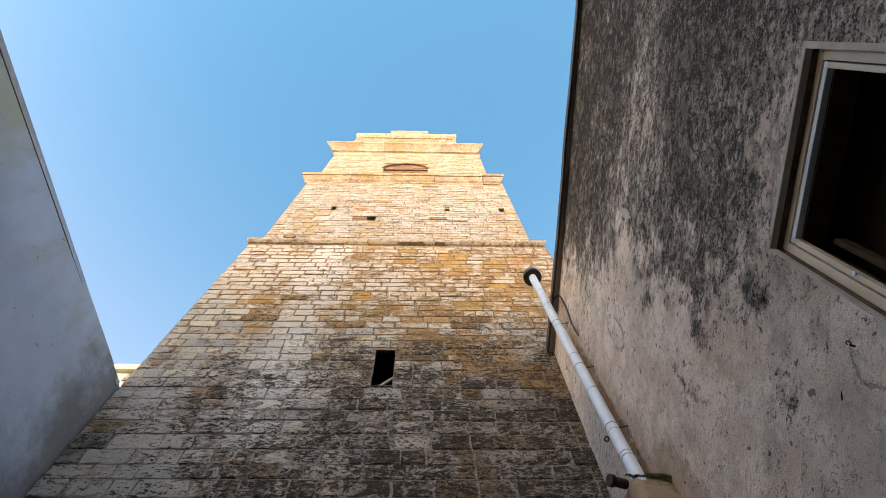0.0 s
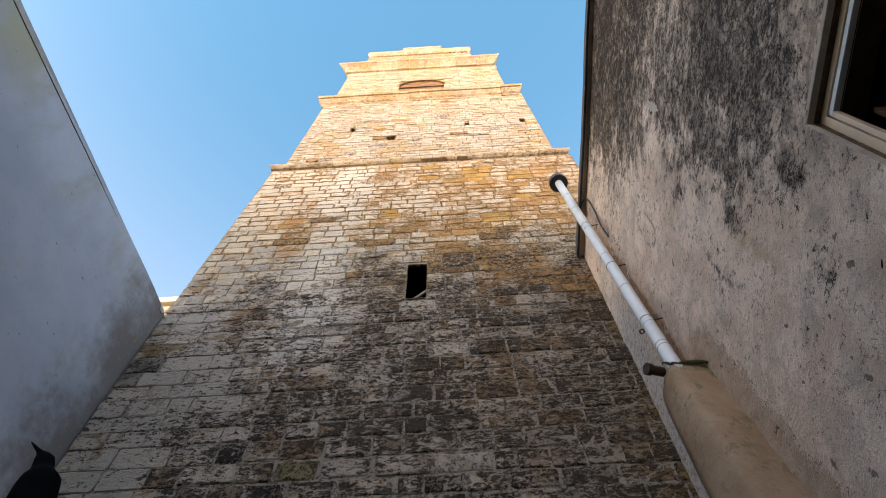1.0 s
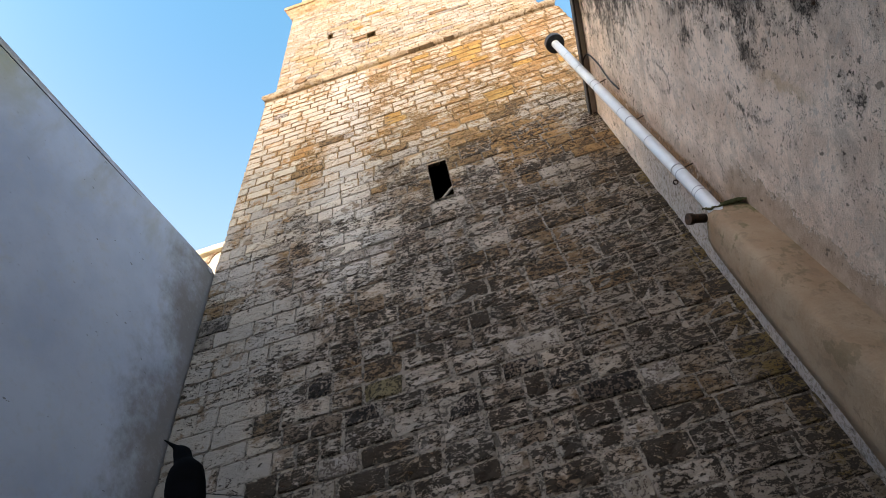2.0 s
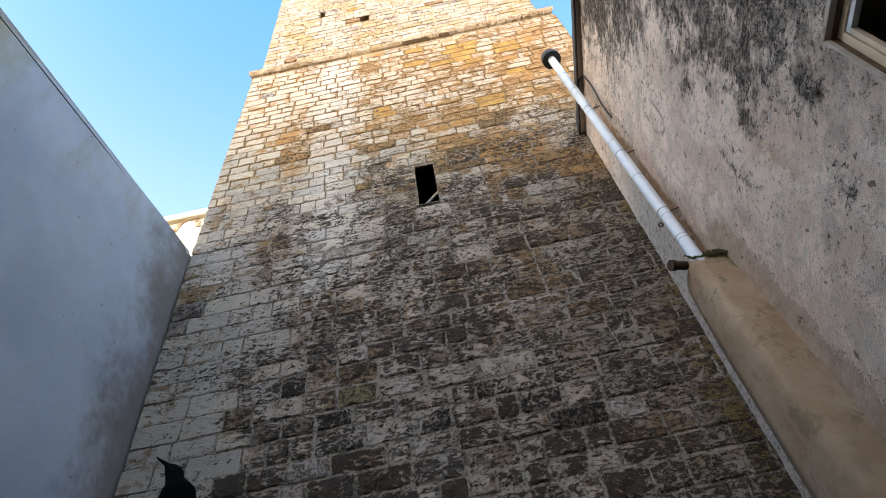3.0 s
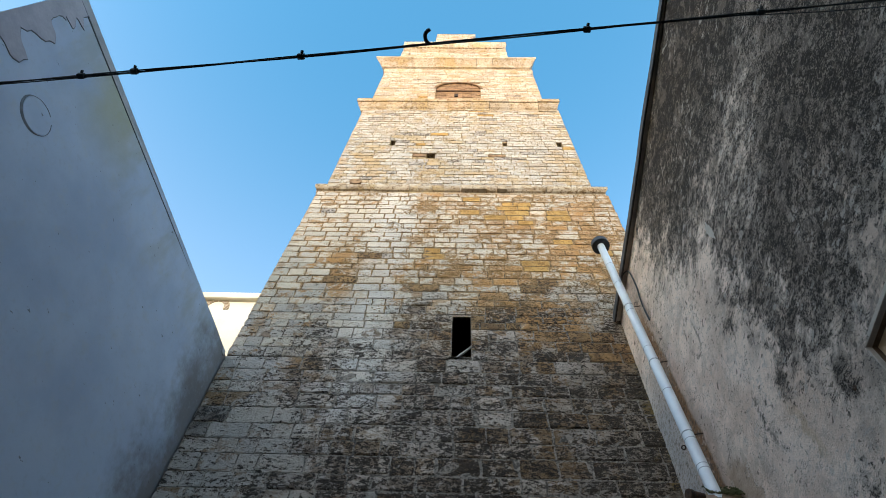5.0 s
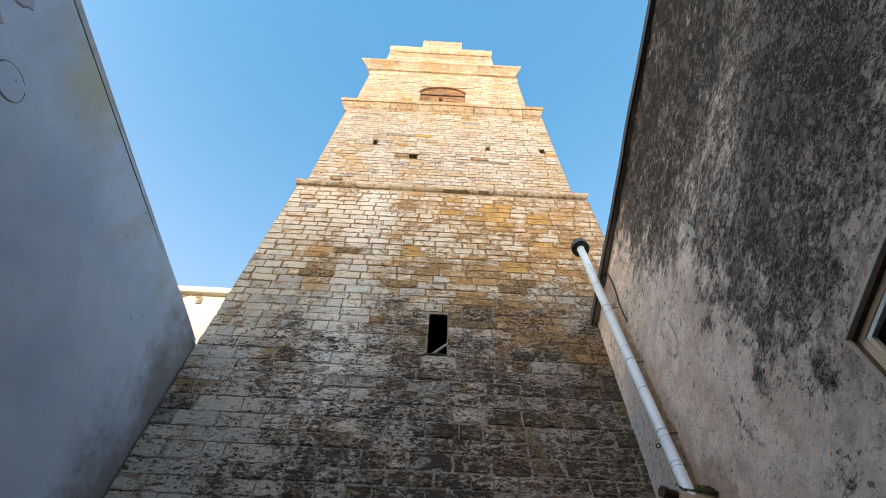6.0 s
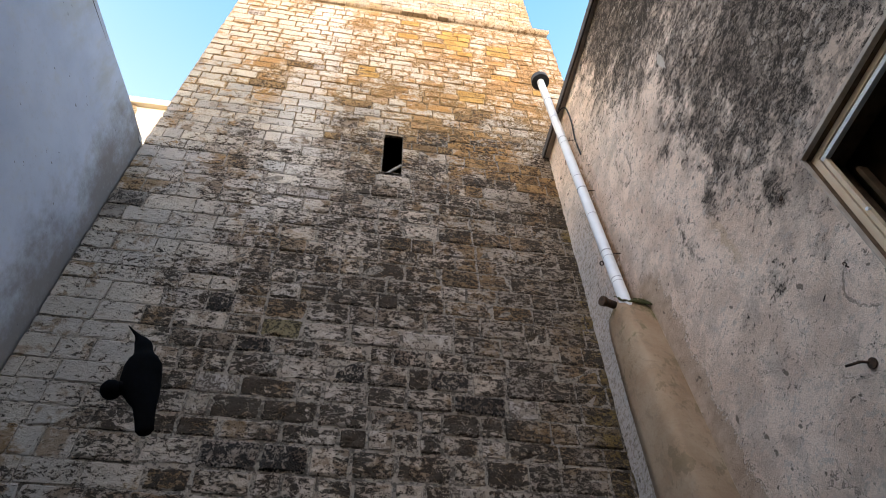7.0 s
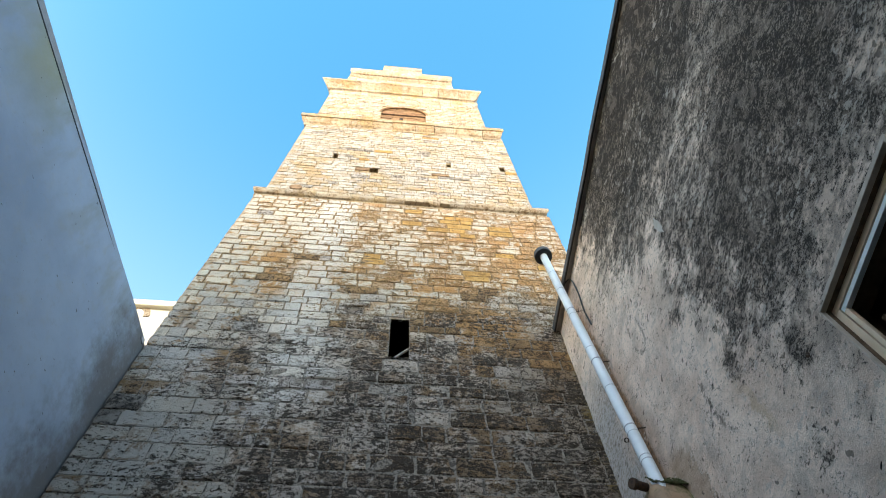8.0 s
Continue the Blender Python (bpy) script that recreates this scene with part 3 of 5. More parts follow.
def spline(pts, n=8):
    """Points of a smooth line through pts."""
    pts = [Vector(p) for p in pts]
    out = []
    for i in range(len(pts) - 1):
        p0, p1, p2, p3 = pts[max(i - 1, 0)], pts[i], pts[i + 1], pts[min(i + 2, len(pts) - 1)]
        for k in range(n):
            t = k / n
            out.append(0.5 * (2 * p1 + (p2 - p0) * t + (2 * p0 - 5 * p1 + 4 * p2 - p3) * t * t + (3 * p1 - p0 - 3 * p2 + p3) * t ** 3))
    return out + [pts[-1]]


def pierced(us, vs, holes, depth, place):
    """A slab over the grid us by vs with rectangular holes through it; place(u, v, d) sets its points."""
    us = sorted({*us, *(h[i] for h in holes for i in (0, 1))})
    vs = sorted({*vs, *(h[i] for h in holes for i in (2, 3))})
    bm = bmesh.new()
    solid = {}
    for i in range(len(us) - 1):
        for j in range(len(vs) - 1):
            u, v = (us[i] + us[i + 1]) / 2, (vs[j] + vs[j + 1]) / 2
            solid[i, j] = not any(h[0] < u < h[1] and h[2] < v < h[3] for h in holes)
    grid = {}

    def vert(i, j, d):
        if (i, j, d) not in grid:
            grid[i, j, d] = bm.verts.new(place(us[i], vs[j], depth * d))
        return grid[i, j, d]

    for (i, j), on in solid.items():
        if not on:
            continue
        for d in (0, 1):
            bm.faces.new([vert(*k, d) for k in ((i, j), (i + 1, j), (i + 1, j + 1), (i, j + 1))])
        for a, b, k in (((i, j), (i + 1, j), (i, j - 1)), ((i, j + 1), (i + 1, j + 1), (i, j + 1)), ((i, j), (i, j + 1), (i - 1, j)), ((i + 1, j), (i + 1, j + 1), (i + 1, j))):
            if not solid.get(k, False):
                bm.faces.new((vert(*a, 0), vert(*b, 0), vert(*b, 1), vert(*a, 1)))
    bmesh.ops.recalc_face_normals(bm, faces=bm.faces)
    return bm


# ---- ground and the added unseen houses ----
# out of view; its dark colour keeps bounced light off the lower walls
bm = bmesh.new()
bmesh.ops.create_grid(bm, x_segments=40, y_segments=40, size=400)
tagged(part("ground", bm, PAVING), "worn dark stone paving of the alley, unseen, kept dark to cut bounced light", "ground", kind="structure")

bm = bmesh.new()
# unseen rows, rooflines stepped to set the shadow line on the tower
for x0, x1, h in ((-60, -34, 23.0), (-34, -23.5, 24.6), (-23.5, -19.5, 23.8), (-19.5, 16, 23.2)):
    box(bm, (x0, -50, 0), (x1, -40, h))
# nearer unseen houses, added to cut sky light on the lower walls
box(bm, (-30, -11, 0), (2.6, -8, 10.0))
box(bm, (-10, -14, 0), (-4.7, -2.6, 7.5))
box(bm, (2.6, -14, 0), (9, -6.3, 13.0))
tagged(part("wall_back", bm, PLASTER_BACK), "unseen plain rendered houses added behind to shade the alley and tower", "house wall", kind="structure")

# ---- the tower ----
tower = thing("bell_tower", (-0.88, 8.2, 0), "tall square limestone bell tower, sunlit above and weathered grey below", "tower")
FRONT = 4.72
SLOT = (-0.955, -0.655, 9.93, 11.03)


def tower_edge(z):
    """The tower's left corner, which leans in a little."""
    return -4.40 + 0.02 * max(0.0, z - 9.9)


def tier(name, x0, x1, y0, y1, z0, z1, holes, material, lean=False):
    bm = pierced((x0, x1), (z0, z1), holes, 0.28, lambda u, v, d: (tower_edge(v) + 0.03 if lean and u == x0 else u + (0.2 * d / 0.28 * (1 if u == SLOT[1] else -1 if u == SLOT[0] else 0)), y0 + d, v + (2.6 * d if v == SLOT[3] else 0)))
    for a, b in (((x0, y0 + 0.28), (x0 + 0.7, y1)), ((x1 - 0.7, y0 + 0.28), (x1, y1)), ((x0 + 0.7, y1 - 0.7), (x1 - 0.7, y1))):
        part("side_wall", box(bmesh.new(), (*a, z0), (*b, z1)), material, tower)
    return part(name, bm, material, tower)


HOLES_2 = [(-2.95, -2.82, 20.33, 20.72), (0.35, 0.47, 20.36, 20.62), (1.93, 2.08, 20.33, 20.70), (-1.84, -1.60, 19.28, 19.62)]
NICHE = (-1.89, -0.165, 24.9, 28.9)
tier_1 = tier("lower_tier", -4.39, 2.58, FRONT + 0.010, 11.7, 0, 16.26, [SLOT], MORTAR_LOW, True)
tier_2 = tier("middle_tier", -4.20, 2.38, 4.95, 11.5, 16.5, 24.1, HOLES_2, MORTAR_HIGH)
tier_3 = tier("belfry_tier", -4.20, 2.12, 5.22, 11.3, 24.7, 31.0, [NICHE], MORTAR_HIGH)
tier_4 = tier("attic_tier", -3.9, 1.27, 5.48, 11.0, 31.9, 37.5, [], MORTAR_HIGH)
tier_5 = tier("lantern", -2.49, -0.14, 6.2, 8.6, 37.9, 45.2, [], MORTAR_HIGH)
for z0, z1, y in ((16.0, 16.5, 5.0), (23.9, 24.7, 5.2), (29.4, 31.9, 5.5)):
    part("floor_slab", box(bmesh.new(), (-4.0, y, z0), (2.1, 11.2, z1)), MORTAR_HIGH, tower)
part("roof_slab", box(bmesh.new(), (-3.85, 5.5, 37.5), (1.2, 10.9, 37.95)), MORTAR_HIGH, tower)
part("roof_slab", box(bmesh.new(), (-2.4, 6.25, 44.8), (-0.2, 8.5, 45.16)), MORTAR_HIGH, tower)


def blocks(x0, x1, z0, z1, holes, height, length, rng, edge=None):
    """Coursed blocks (x, z, width, height) on a face, broken round the holes; bond staggered by chance."""
    out = []
    z = z0
    while z < z1 - 0.05:
        if z > 10.4 and height == 0.275:
            height, length = 0.235, 0.38
        h = min(height * rng.uniform(0.84, 1.16), z1 - z)
        if z1 - z - h < 0.1:
            h = z1 - z
        a = edge(z + h / 2) if edge else x0
        cuts = [(u0, u1) for u0, u1, v0, v1 in holes if v0 < z + h * 0.75 and v1 > z + h * 0.25]
        spans, at = [], a
        for u0, u1 in sorted(cuts):
            spans.append((at, u0))
            at = u1
        spans.append((at, x1))
        for s, e in spans:
            x = s
            first = True
            while x < e - 0.04:
                w = length * (0.95 if z < 6.8 else 1.0) * rng.uniform(0.55, 1.5) * (0.6 if first and rng.random() < 0.5 else 1.0)
                if e - x - w < length * 0.4:
                    w = e - x
                out.append((x, z, w, h))
                x += w
                first = False
        z += h
    return out


def block_mesh(rng, nx=4, nz=3, rough=0.005, rim=(0.004, 0.011)):
    """Points and faces of one rough-faced block one unit wide and high, face at y = 0."""
    vs, fs = [], []
    us = [0, 0.05, *(0.05 + 0.9 * i / (nx - 1) for i in range(1, nx - 1)), 0.95, 1]
    ws = [0, 0.09, *(0.09 + 0.82 * j / (nz - 1) for j in range(1, nz - 1)), 0.91, 1]
    bow = rng.uniform(-0.002, 0.006)
    for j, w in enumerate(ws):
        for i, u in enumerate(us):
            outer = i in (0, len(us) - 1) or j in (0, len(ws) - 1)
            y = rng.uniform(*rim) if outer else rng.gauss(0, rough) - bow * math.sin(math.pi * u)
            du, dw = rng.gauss(0, 0.014), rng.gauss(0, 0.024)
            if outer:
                # sides wander inwards, corners are worn round
                corner = i in (0, len(us) - 1) and j in (0, len(ws) - 1)
                du = (abs(rng.gauss(0, 0.020)) + (0.022 if corner else 0)) * (1 if u < 0.5 else -1)
                dw = (abs(rng.gauss(0, 0.030)) + (0.03 if corner else 0)) * (1 if w < 0.5 else -1)
            vs.append((min(1, max(0, u + du)), y, min(1, max(0, w + dw))))
    m = len(us)
    for j in range(len(ws) - 1):
        for i in range(m - 1):
            fs.append((j * m + i, j * m + i + 1, (j + 1) * m + i + 1, (j + 1) * m + i))
    loop = [*range(m), *((j + 1) * m - 1 for j in range(1, len(ws))), *((len(ws) - 1) * m + i for i in range(m - 2, -1, -1)), *(j * m for j in range(len(ws) - 2, 0, -1))]
    base = len(vs)
    for k in loop:
        vs.append((vs[k][0], 0.1, vs[k][2]))
    for a in range(len(loop)):
        b = (a + 1) % len(loop)
        fs.append((loop[b], loop[a], base + a, base + b))
    return vs, fs


def flat_map(me, kinds, order):
    """Lays each block's own 0 to 1 map on its faces."""
    uv = me.uv_layers.new(name="block")
    flat = []
    for k in order:
        pv, pf = kinds[k]
        for f in pf:
            for i in f:
                flat += (pv[i][0], pv[i][2])
    uv.data.foreach_set("uv", flat)


def facing(name, rows, y, mats, pick, parent, label, rng, gap=0.007, rough=0.004, proud=0.004):
    """Many blocks as one joined facing."""
    kinds = [block_mesh(rng, rough=rough, rim=(0.5 * proud, 1.5 * proud)) for _ in range(14)]
    vs, fs, ms, order = [], [], [], []
    for x, z, w, h in rows:
        order.append(rng.randrange(14))
        pv, pf = kinds[order[-1]]
        o = len(vs)
        g = gap * rng.uniform(0.6, 1.5)
        out = max(-1.8 * proud, min(1.5 * proud, rng.gauss(0, proud)))
        vs += [(x + g / 2 + u * (w - g), y + v + out, z + g / 2 + q * (h - g)) for u, v, q in pv]
        fs += [tuple(o + i for i in f) for f in pf]
        ms += [pick(x + w / 2, z + h / 2)] * len(pf)
    me = bpy.data.meshes.new(name)
    me.from_pydata(vs, [], fs)
    flat_map(me, kinds, order)
    ob = part(name, me, mats, parent, label)
    me.polygons.foreach_set("material_index", ms)
    return tagged(ob, kind="stuff")


# marked blocks: centre, half width, half height, kind
MARKS = [(-2.1, 9.17, 0.25, 0.12, 2), (-1.18, 9.22, 0.17, 0.12, 2), (-2.2, 7.6, 0.2, 0.12, 2), (-2.38, 5.62, 0.2, 0.16, 2), (0.44, 15.55, 0.38, 0.13, 3), (0.53, 14.66, 0.2, 0.10, 3), (-0.18, 14.95, 0.12, 0.1, 3), (0.52, 12.75, 0.22, 0.15, 3), (0.25, 11.95, 0.2, 0.14, 3), (-1.42, 13.2, 0.2, 0.14, 3), (-3.0, 12.1, 0.25, 0.14, 5), (-0.40, 10.82, 0.22, 0.24, 5), (-1.86, 10.65, 0.22, 0.13, 5), (1.38, 10.36, 0.35, 0.28, 5), (1.75, 10.0, 0.4, 0.25, 5), (-0.28, 6.67, 0.12, 0.10, 1), (0.6, 5.44, 0.12, 0.1, 1), (-1.57, 4.9, 0.2, 0.14, 1), (-4.17, 8.40, 0.24, 0.19, 6), (0.92, 5.66, 0.18, 0.15, 2), (-1.9, 6.64, 0.2, 0.14, 7)]
pick_rng = random.Random(5)


def pick_low(x, z):
    for mx, mz, hw, hh, kind in MARKS:
        if abs(x - mx) < hw and abs(z - mz) < hh:
            return kind
    r = pick_rng.random()
    if z < 6.5 and r < 0.21 and -3.0 < x < 0.9:
        return 1
    if z < 8.4 and r < 0.03 and x > -3.2:
        return 1
    if z > 12 and x > -1.6 and 0.05 < r < 0.065:
        return 3
    if r > 0.988 and x < 0.2:
        return 2
    if r > 0.975 and z > 10.2 and x > -3.0:
        return 3 if z > 13.5 else 5
    return 0


def pick_high(x, z):
    r = pick_rng.random()
    return 3 if r > 0.985 else 2 if r > 0.93 else 4


LOW_MATS = [STONE_LOW, STONE_DARK, STONE_PALE, STONE_OCHRE, STONE_HIGH, STONE_RUST, STONE_GREY, STONE_OLIVE]

# trim courses: a profile run round three sides
def moulding(name, x0, x1, y_front, y_back, profile, material, parent, joints=(), label=""):
    """profile: (outward, height) from the wall's face; run along the front and both sides."""
    bm = bmesh.new()
    rows = []
    for out, z in profile:
        rows.append([bm.verts.new(p) for p in ((x0 - out, y_back, z), (x0 - out, y_front - out, z), (x1 + out, y_front - out, z), (x1 + out, y_back, z))])
    for a, b in zip(rows, rows[1:]):
        for i in range(3):
            bm.faces.new((a[i], a[i + 1], b[i + 1], b[i]))
    bmesh.ops.recalc_face_normals(bm, faces=bm.faces)
    return part(name, bm, material, parent, label)


def run(name, x0, x1, y, z0, z1, out, n, material, parent, rng, profile=None):
    """A run of moulded blocks laid end to end along the front, each one a piece."""
    profile = profile or ((0.0, 0.0), (0.6, 0.12), (1.0, 0.35), (1.0, 1.0), (0.0, 1.0))
    at = x0
    cuts = sorted(x0 + (x1 - x0) * (i + rng.uniform(-0.25, 0.25)) / n for i in range(1, n))
    for a, b in zip([x0, *cuts], [*cuts, x1]):
        bm = bmesh.new()
        jig = rng.gauss(0, 0.006)
        dz = rng.gauss(0, 0.007)
        sides = []
        for x, first in ((a + 0.006, a == x0), (b - 0.006, b == x1)):
            col = []
            for o, h in profile:
                xx = x
                if a == x0 and x < (a + b) / 2:
                    xx = x - o * out
                if b == x1 and x > (a + b) / 2:
                    xx = x + o * out
                col.append(bm.verts.new((xx, y - o * out + (jig if o else 0), z0 + h * (z1 - z0) + (dz if o else 0))))
            col.append(bm.verts.new((x, y + 0.5, z1)))
            col.append(bm.verts.new((x, y + 0.5, z0)))
            sides.append(col)
        p, q = sides
        for i in range(len(p)):
            k = (i + 1) % len(p)
            bm.faces.new((p[i], p[k], q[k], q[i]))
        bm.faces.new(p[::-1])
        bm.faces.new(q)
        bmesh.ops.recalc_face_normals(bm, faces=bm.faces)
        part(name, bm, material, parent)


rng = random.Random(11)
string_1 = moulding("string_course", -4.28, 2.54, 4.75, 11.6, ((0.0, 16.26), (0.02, 16.27), (0.02, 16.49), (-0.3, 16.5)), STONE_TRIM, tower)
run("moulding_block", -4.25, 2.52, 4.73, 16.34, 16.56, 0.10, 10, STONE_TRIM, string_1, rng, ((0.0, 0.0), (0.5, 0.1), (0.85, 0.3), (1.0, 0.45), (1.0, 0.95), (0.9, 1.0)))
string_2 = moulding("upper_string_course", -4.24, 2.2, 5.0, 11.5, ((0.0, 24.0), (0.02, 24.02), (0.02, 24.74), (-0.5, 24.76)), STONE_TRIM, tower)
run("moulding_block", -4.30, 2.28, 4.95, 23.85, 24.76, 0.21, 9, STONE_TRIM, string_2, rng, ((0.0, 0.0), (0.15, 0.02), (0.2, 0.15), (0.45, 0.25), (0.75, 0.5), (0.8, 0.6), (1.0, 0.62), (1.0, 0.97), (0.95, 1.0)))
cornice = moulding("cornice", -4.15, 1.98, 5.2, 11.2, ((0.0, 30.9), (0.05, 30.95), (0.05, 31.9), (-1.2, 31.95)), STONE_TRIM, tower)
run("moulding_block", -4.23, 2.10, 5.20, 30.50, 31.05, 0.05, 12, STONE_DRESSED, cornice, rng)
run("moulding_block", -4.34, 1.99, 5.15, 31.07, 31.85, 0.36, 9, STONE_DRESSED, cornice, rng, ((0.0, 0.0), (0.22, 0.06), (0.3, 0.2), (0.55, 0.42), (0.85, 0.64), (1.0, 0.72), (1.0, 1.0)))
run("moulding_block", -4.3, 1.94, 5.1, 31.85, 32.2, 0.2, 8, STONE_TRIM, cornice, rng)
string_4 = moulding("attic_cornice", -3.86, 1.25, 5.5, 10.8, ((0.0, 36.4), (0.06, 36.5), (0.06, 37.9), (-0.5, 38.0)), STONE_TRIM, tower)
run("moulding_block", -3.82, 1.22, 5.48, 36.0, 37.0, 0.08, 16, STONE_TRIM, string_4, rng)
run("moulding_block", -3.82, 1.22, 5.48, 37.0, 38.15, 0.16, 8, STONE_DRESSED, string_4, rng)

# the walled niche of the belfry: arch head, back wall, bar
niche = part("niche", box(bmesh.new(), (NICHE[0] - 0.1, 5.275, 24.8), (NICHE[1] + 0.1, 5.6, 29.2)), STONE_NICHE, tower, "walled-up arched opening of brown stone")
bm = bmesh.new()
cx, half = (NICHE[0] + NICHE[1]) / 2, (NICHE[1] - NICHE[0]) / 2
# head of the arch: voussoirs round the curve, each one a piece
N_ARC = 11
RISE, SPRING = 0.95, 27.9


def arch_point(t, grow=0.0):
    a = math.pi * t
    return cx - (half + grow) * math.cos(a), SPRING + (RISE + grow) * math.sin(a)


top_rows = []
for i in range(33):
    x, z = arch_point(i / 32)
    top_rows.append([bm.verts.new(p) for p in ((x, 5.24, z), (x, 5.24, NICHE[3] + 0.05), (x, 5.55, z), (x, 5.55, NICHE[3] + 0.05))])
for a, b in zip(top_rows, top_rows[1:]):
    for i, k in ((0, 1), (2, 3), (0, 2)):
        bm.faces.new((a[i], b[i], b[k], a[k]))
bmesh.ops.recalc_face_normals(bm, faces=bm.faces)
part("arch_head", bm, STONE_DRESSED, niche)
for i in range(N_ARC):
    bm = bmesh.new()
    corners = [arch_point(t, g) for t, g in (((i + 0.03) / N_ARC, 0.0), ((i + 0.97) / N_ARC, 0.0), ((i + 0.97) / N_ARC, 0.10), ((i + 0.03) / N_ARC, 0.10))]
    ring_a = [bm.verts.new((x, 5.185, z)) for x, z in corners]
    ring_b = [bm.verts.new((x, 5.5, z)) for x, z in corners]
    bm.faces.new(ring_a)
    bm.faces.new(ring_b[::-1])
    for k in range(4):
        bm.faces.new((ring_a[k], ring_a[(k + 1) % 4], ring_b[(k + 1) % 4], ring_b[k]))
    bmesh.ops.recalc_face_normals(bm, faces=bm.faces)
    part("voussoir", bm, STONE_NICHE, niche)
part("bar", sweep(bmesh.new(), [(NICHE[0], 5.215, 27.6), (NICHE[1], 5.215, 27.6)], 0.022), IRON, niche, "dark iron tie bar")
# a solid block; its near-black colour is the hole's painted shade
part("hole_shade_block", box(bmesh.new(), (cx - 0.14, 5.236, 26.95), (cx + 0.0, 5.40, 27.25), 0.01), HOLE_SHADE, niche, "near-black block painted as the shade in a small putlog hole")

nr = random.Random(6)
for z, h, _ in ((26.3 + 0.27 * i, 0.26, 0) for i in range(10)):
    x = NICHE[0] + 0.01
    while x < NICHE[1] - 0.05:
        w = min(nr.uniform(0.3, 0.55), NICHE[1] - 0.01 - x)
        if not (z < 27.2 and z + h > 26.98 and x < cx and x + w > cx - 0.14):
            part("infill_block", box(bmesh.new(), (x + 0.006, 5.252 + nr.uniform(-0.01, 0.01), z), (x + w - 0.006, 5.4, z + h - 0.012), 0.006), STONE_NICHE, niche)
        x += w

# attic: corner strips and a row of dentils under its cornice
for a, b in ((-3.92, -3.56), (0.95, 1.31)):
    part("corner_strip", box(bmesh.new(), (a, 5.40, 32.0), (b, 5.6, 36.0), 0.02), STONE_DRESSED, tier_4)
dentil = box(bmesh.new(), (0, 0, 0), (0.11, 0.14, 0.22), 0.01)
dent = bpy.data.meshes.new("dentil")
dentil.to_mesh(dent)
dentil.free()
dent.materials.append(STONE_TRIM)
for i in range(24):
    ob = new("dentil", dent)
    ob.location = (-3.46 + 0.195 * i, 5.34, 36.76)
    ob.parent = string_4

# blind lintels let into the middle tier
part("lintel", box(bmesh.new(), (-2.22, 4.93, 19.36), (-1.85, 5.2, 19.60), 0.02), STONE_NICHE, tier_2)
part("lintel", box(bmesh.new(), (-0.10, 4.93, 19.42), (0.38, 5.2, 19.58), 0.02), STONE_NICHE, tier_2)
for x in (-1.86, 0.02):
    part("pilaster_strip", box(bmesh.new(), (x - 0.025, 4.925, 16.6), (x + 0.025, 5.1, 19.2), 0.01), STONE_TRIM, tier_2)
# dark replaced stones in the lower string course
part("moulding_block", box(bmesh.new(), (-0.82, 4.622, 16.345), (-0.24, 4.9, 16.572), 0.02), STONE_DULL, string_1)
part("moulding_block", box(bmesh.new(), (0.0, 4.622, 16.345), (0.24, 4.9, 16.572), 0.02), STONE_DULL, string_1)
# the slot: jambs, and the stick that leans in it
part("slot_sill", box(bmesh.new(), (SLOT[0] - 0.06, 4.73, 9.86), (SLOT[1] + 0.06, 5.2, 9.93), 0.01), STONE_SILL, tier_1)
part("slot_stick", sweep(bmesh.new(), [(SLOT[0], 4.84, 9.95), (SLOT[1], 4.82, 10.30)], 0.022), SOFFIT, tier_1, "weathered wooden stick")
# a small rounded object on the ledge, its kind not known
rounded_thing = thing("ledge_object", (-3.41, 4.68, 16.5), "small round brownish-grey object standing on the stone ledge", "lamp")
part("housing", tube(bmesh.new(), (-3.41, 4.62, 16.72), (-3.41, 4.80, 16.72), 0.15, 18, 0.11), STONE_NICHE, rounded_thing)
part("foot", box(bmesh.new(), (-3.46, 4.66, 16.50), (-3.36, 4.76, 16.62), 0.01), IRON, rounded_thing)

# ---- the far church wall ----
bm = bmesh.new()
box(bm, (-30, 9.2, 0), (-4.2, 12, 18.38))
far_wall = tagged(part("far_church", bm, FAR_STONE), "sunlit cream stone church wall beyond the alley", "building")
arch = [(-8.02 + 0.42 * math.cos(a), 17.95 + 0.62 * math.sin(a)) for a in (math.pi * i / 12 for i in range(13))]
bm = bmesh.new()
outer = [bm.verts.new((x, 9.17, z)) for x, z in arch]
inner = [bm.verts.new((-8.02 + (x + 8.02) * 0.62, 9.17, 17.95 + (z - 17.95) * 0.70)) for x, z in arch]
for i in range(12):
    bm.faces.new((outer[i], outer[i + 1], inner[i + 1], inner[i]))
made = bmesh.ops.extrude_face_region(bm, geom=bm.faces[:])["geom"]
bmesh.ops.translate(bm, verts=[v for v in made if isinstance(v, bmesh.types.BMVert)], vec=(0, 0.05, 0))
bmesh.ops.recalc_face_normals(bm, faces=bm.faces)
part("arch_band", bm, STONE_TRIM, far_wall, "weathered ochre stone arch band")
part("cornice", box(bmesh.new(), (-30, 9.05, 18.38), (-4.2, 12.1, 18.68), 0.04), FAR_STONE, far_wall)


# ---- the left wall ----
LEFT_TOP = 9.88


def lx(y):
    return -4.385 - 0.18 * (4.7 - y) - 0.10 * max(0.0, y - 4.1) ** 2


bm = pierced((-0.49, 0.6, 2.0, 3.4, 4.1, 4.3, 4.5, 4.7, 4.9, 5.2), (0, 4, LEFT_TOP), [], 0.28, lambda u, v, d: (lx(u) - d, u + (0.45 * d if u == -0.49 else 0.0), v))
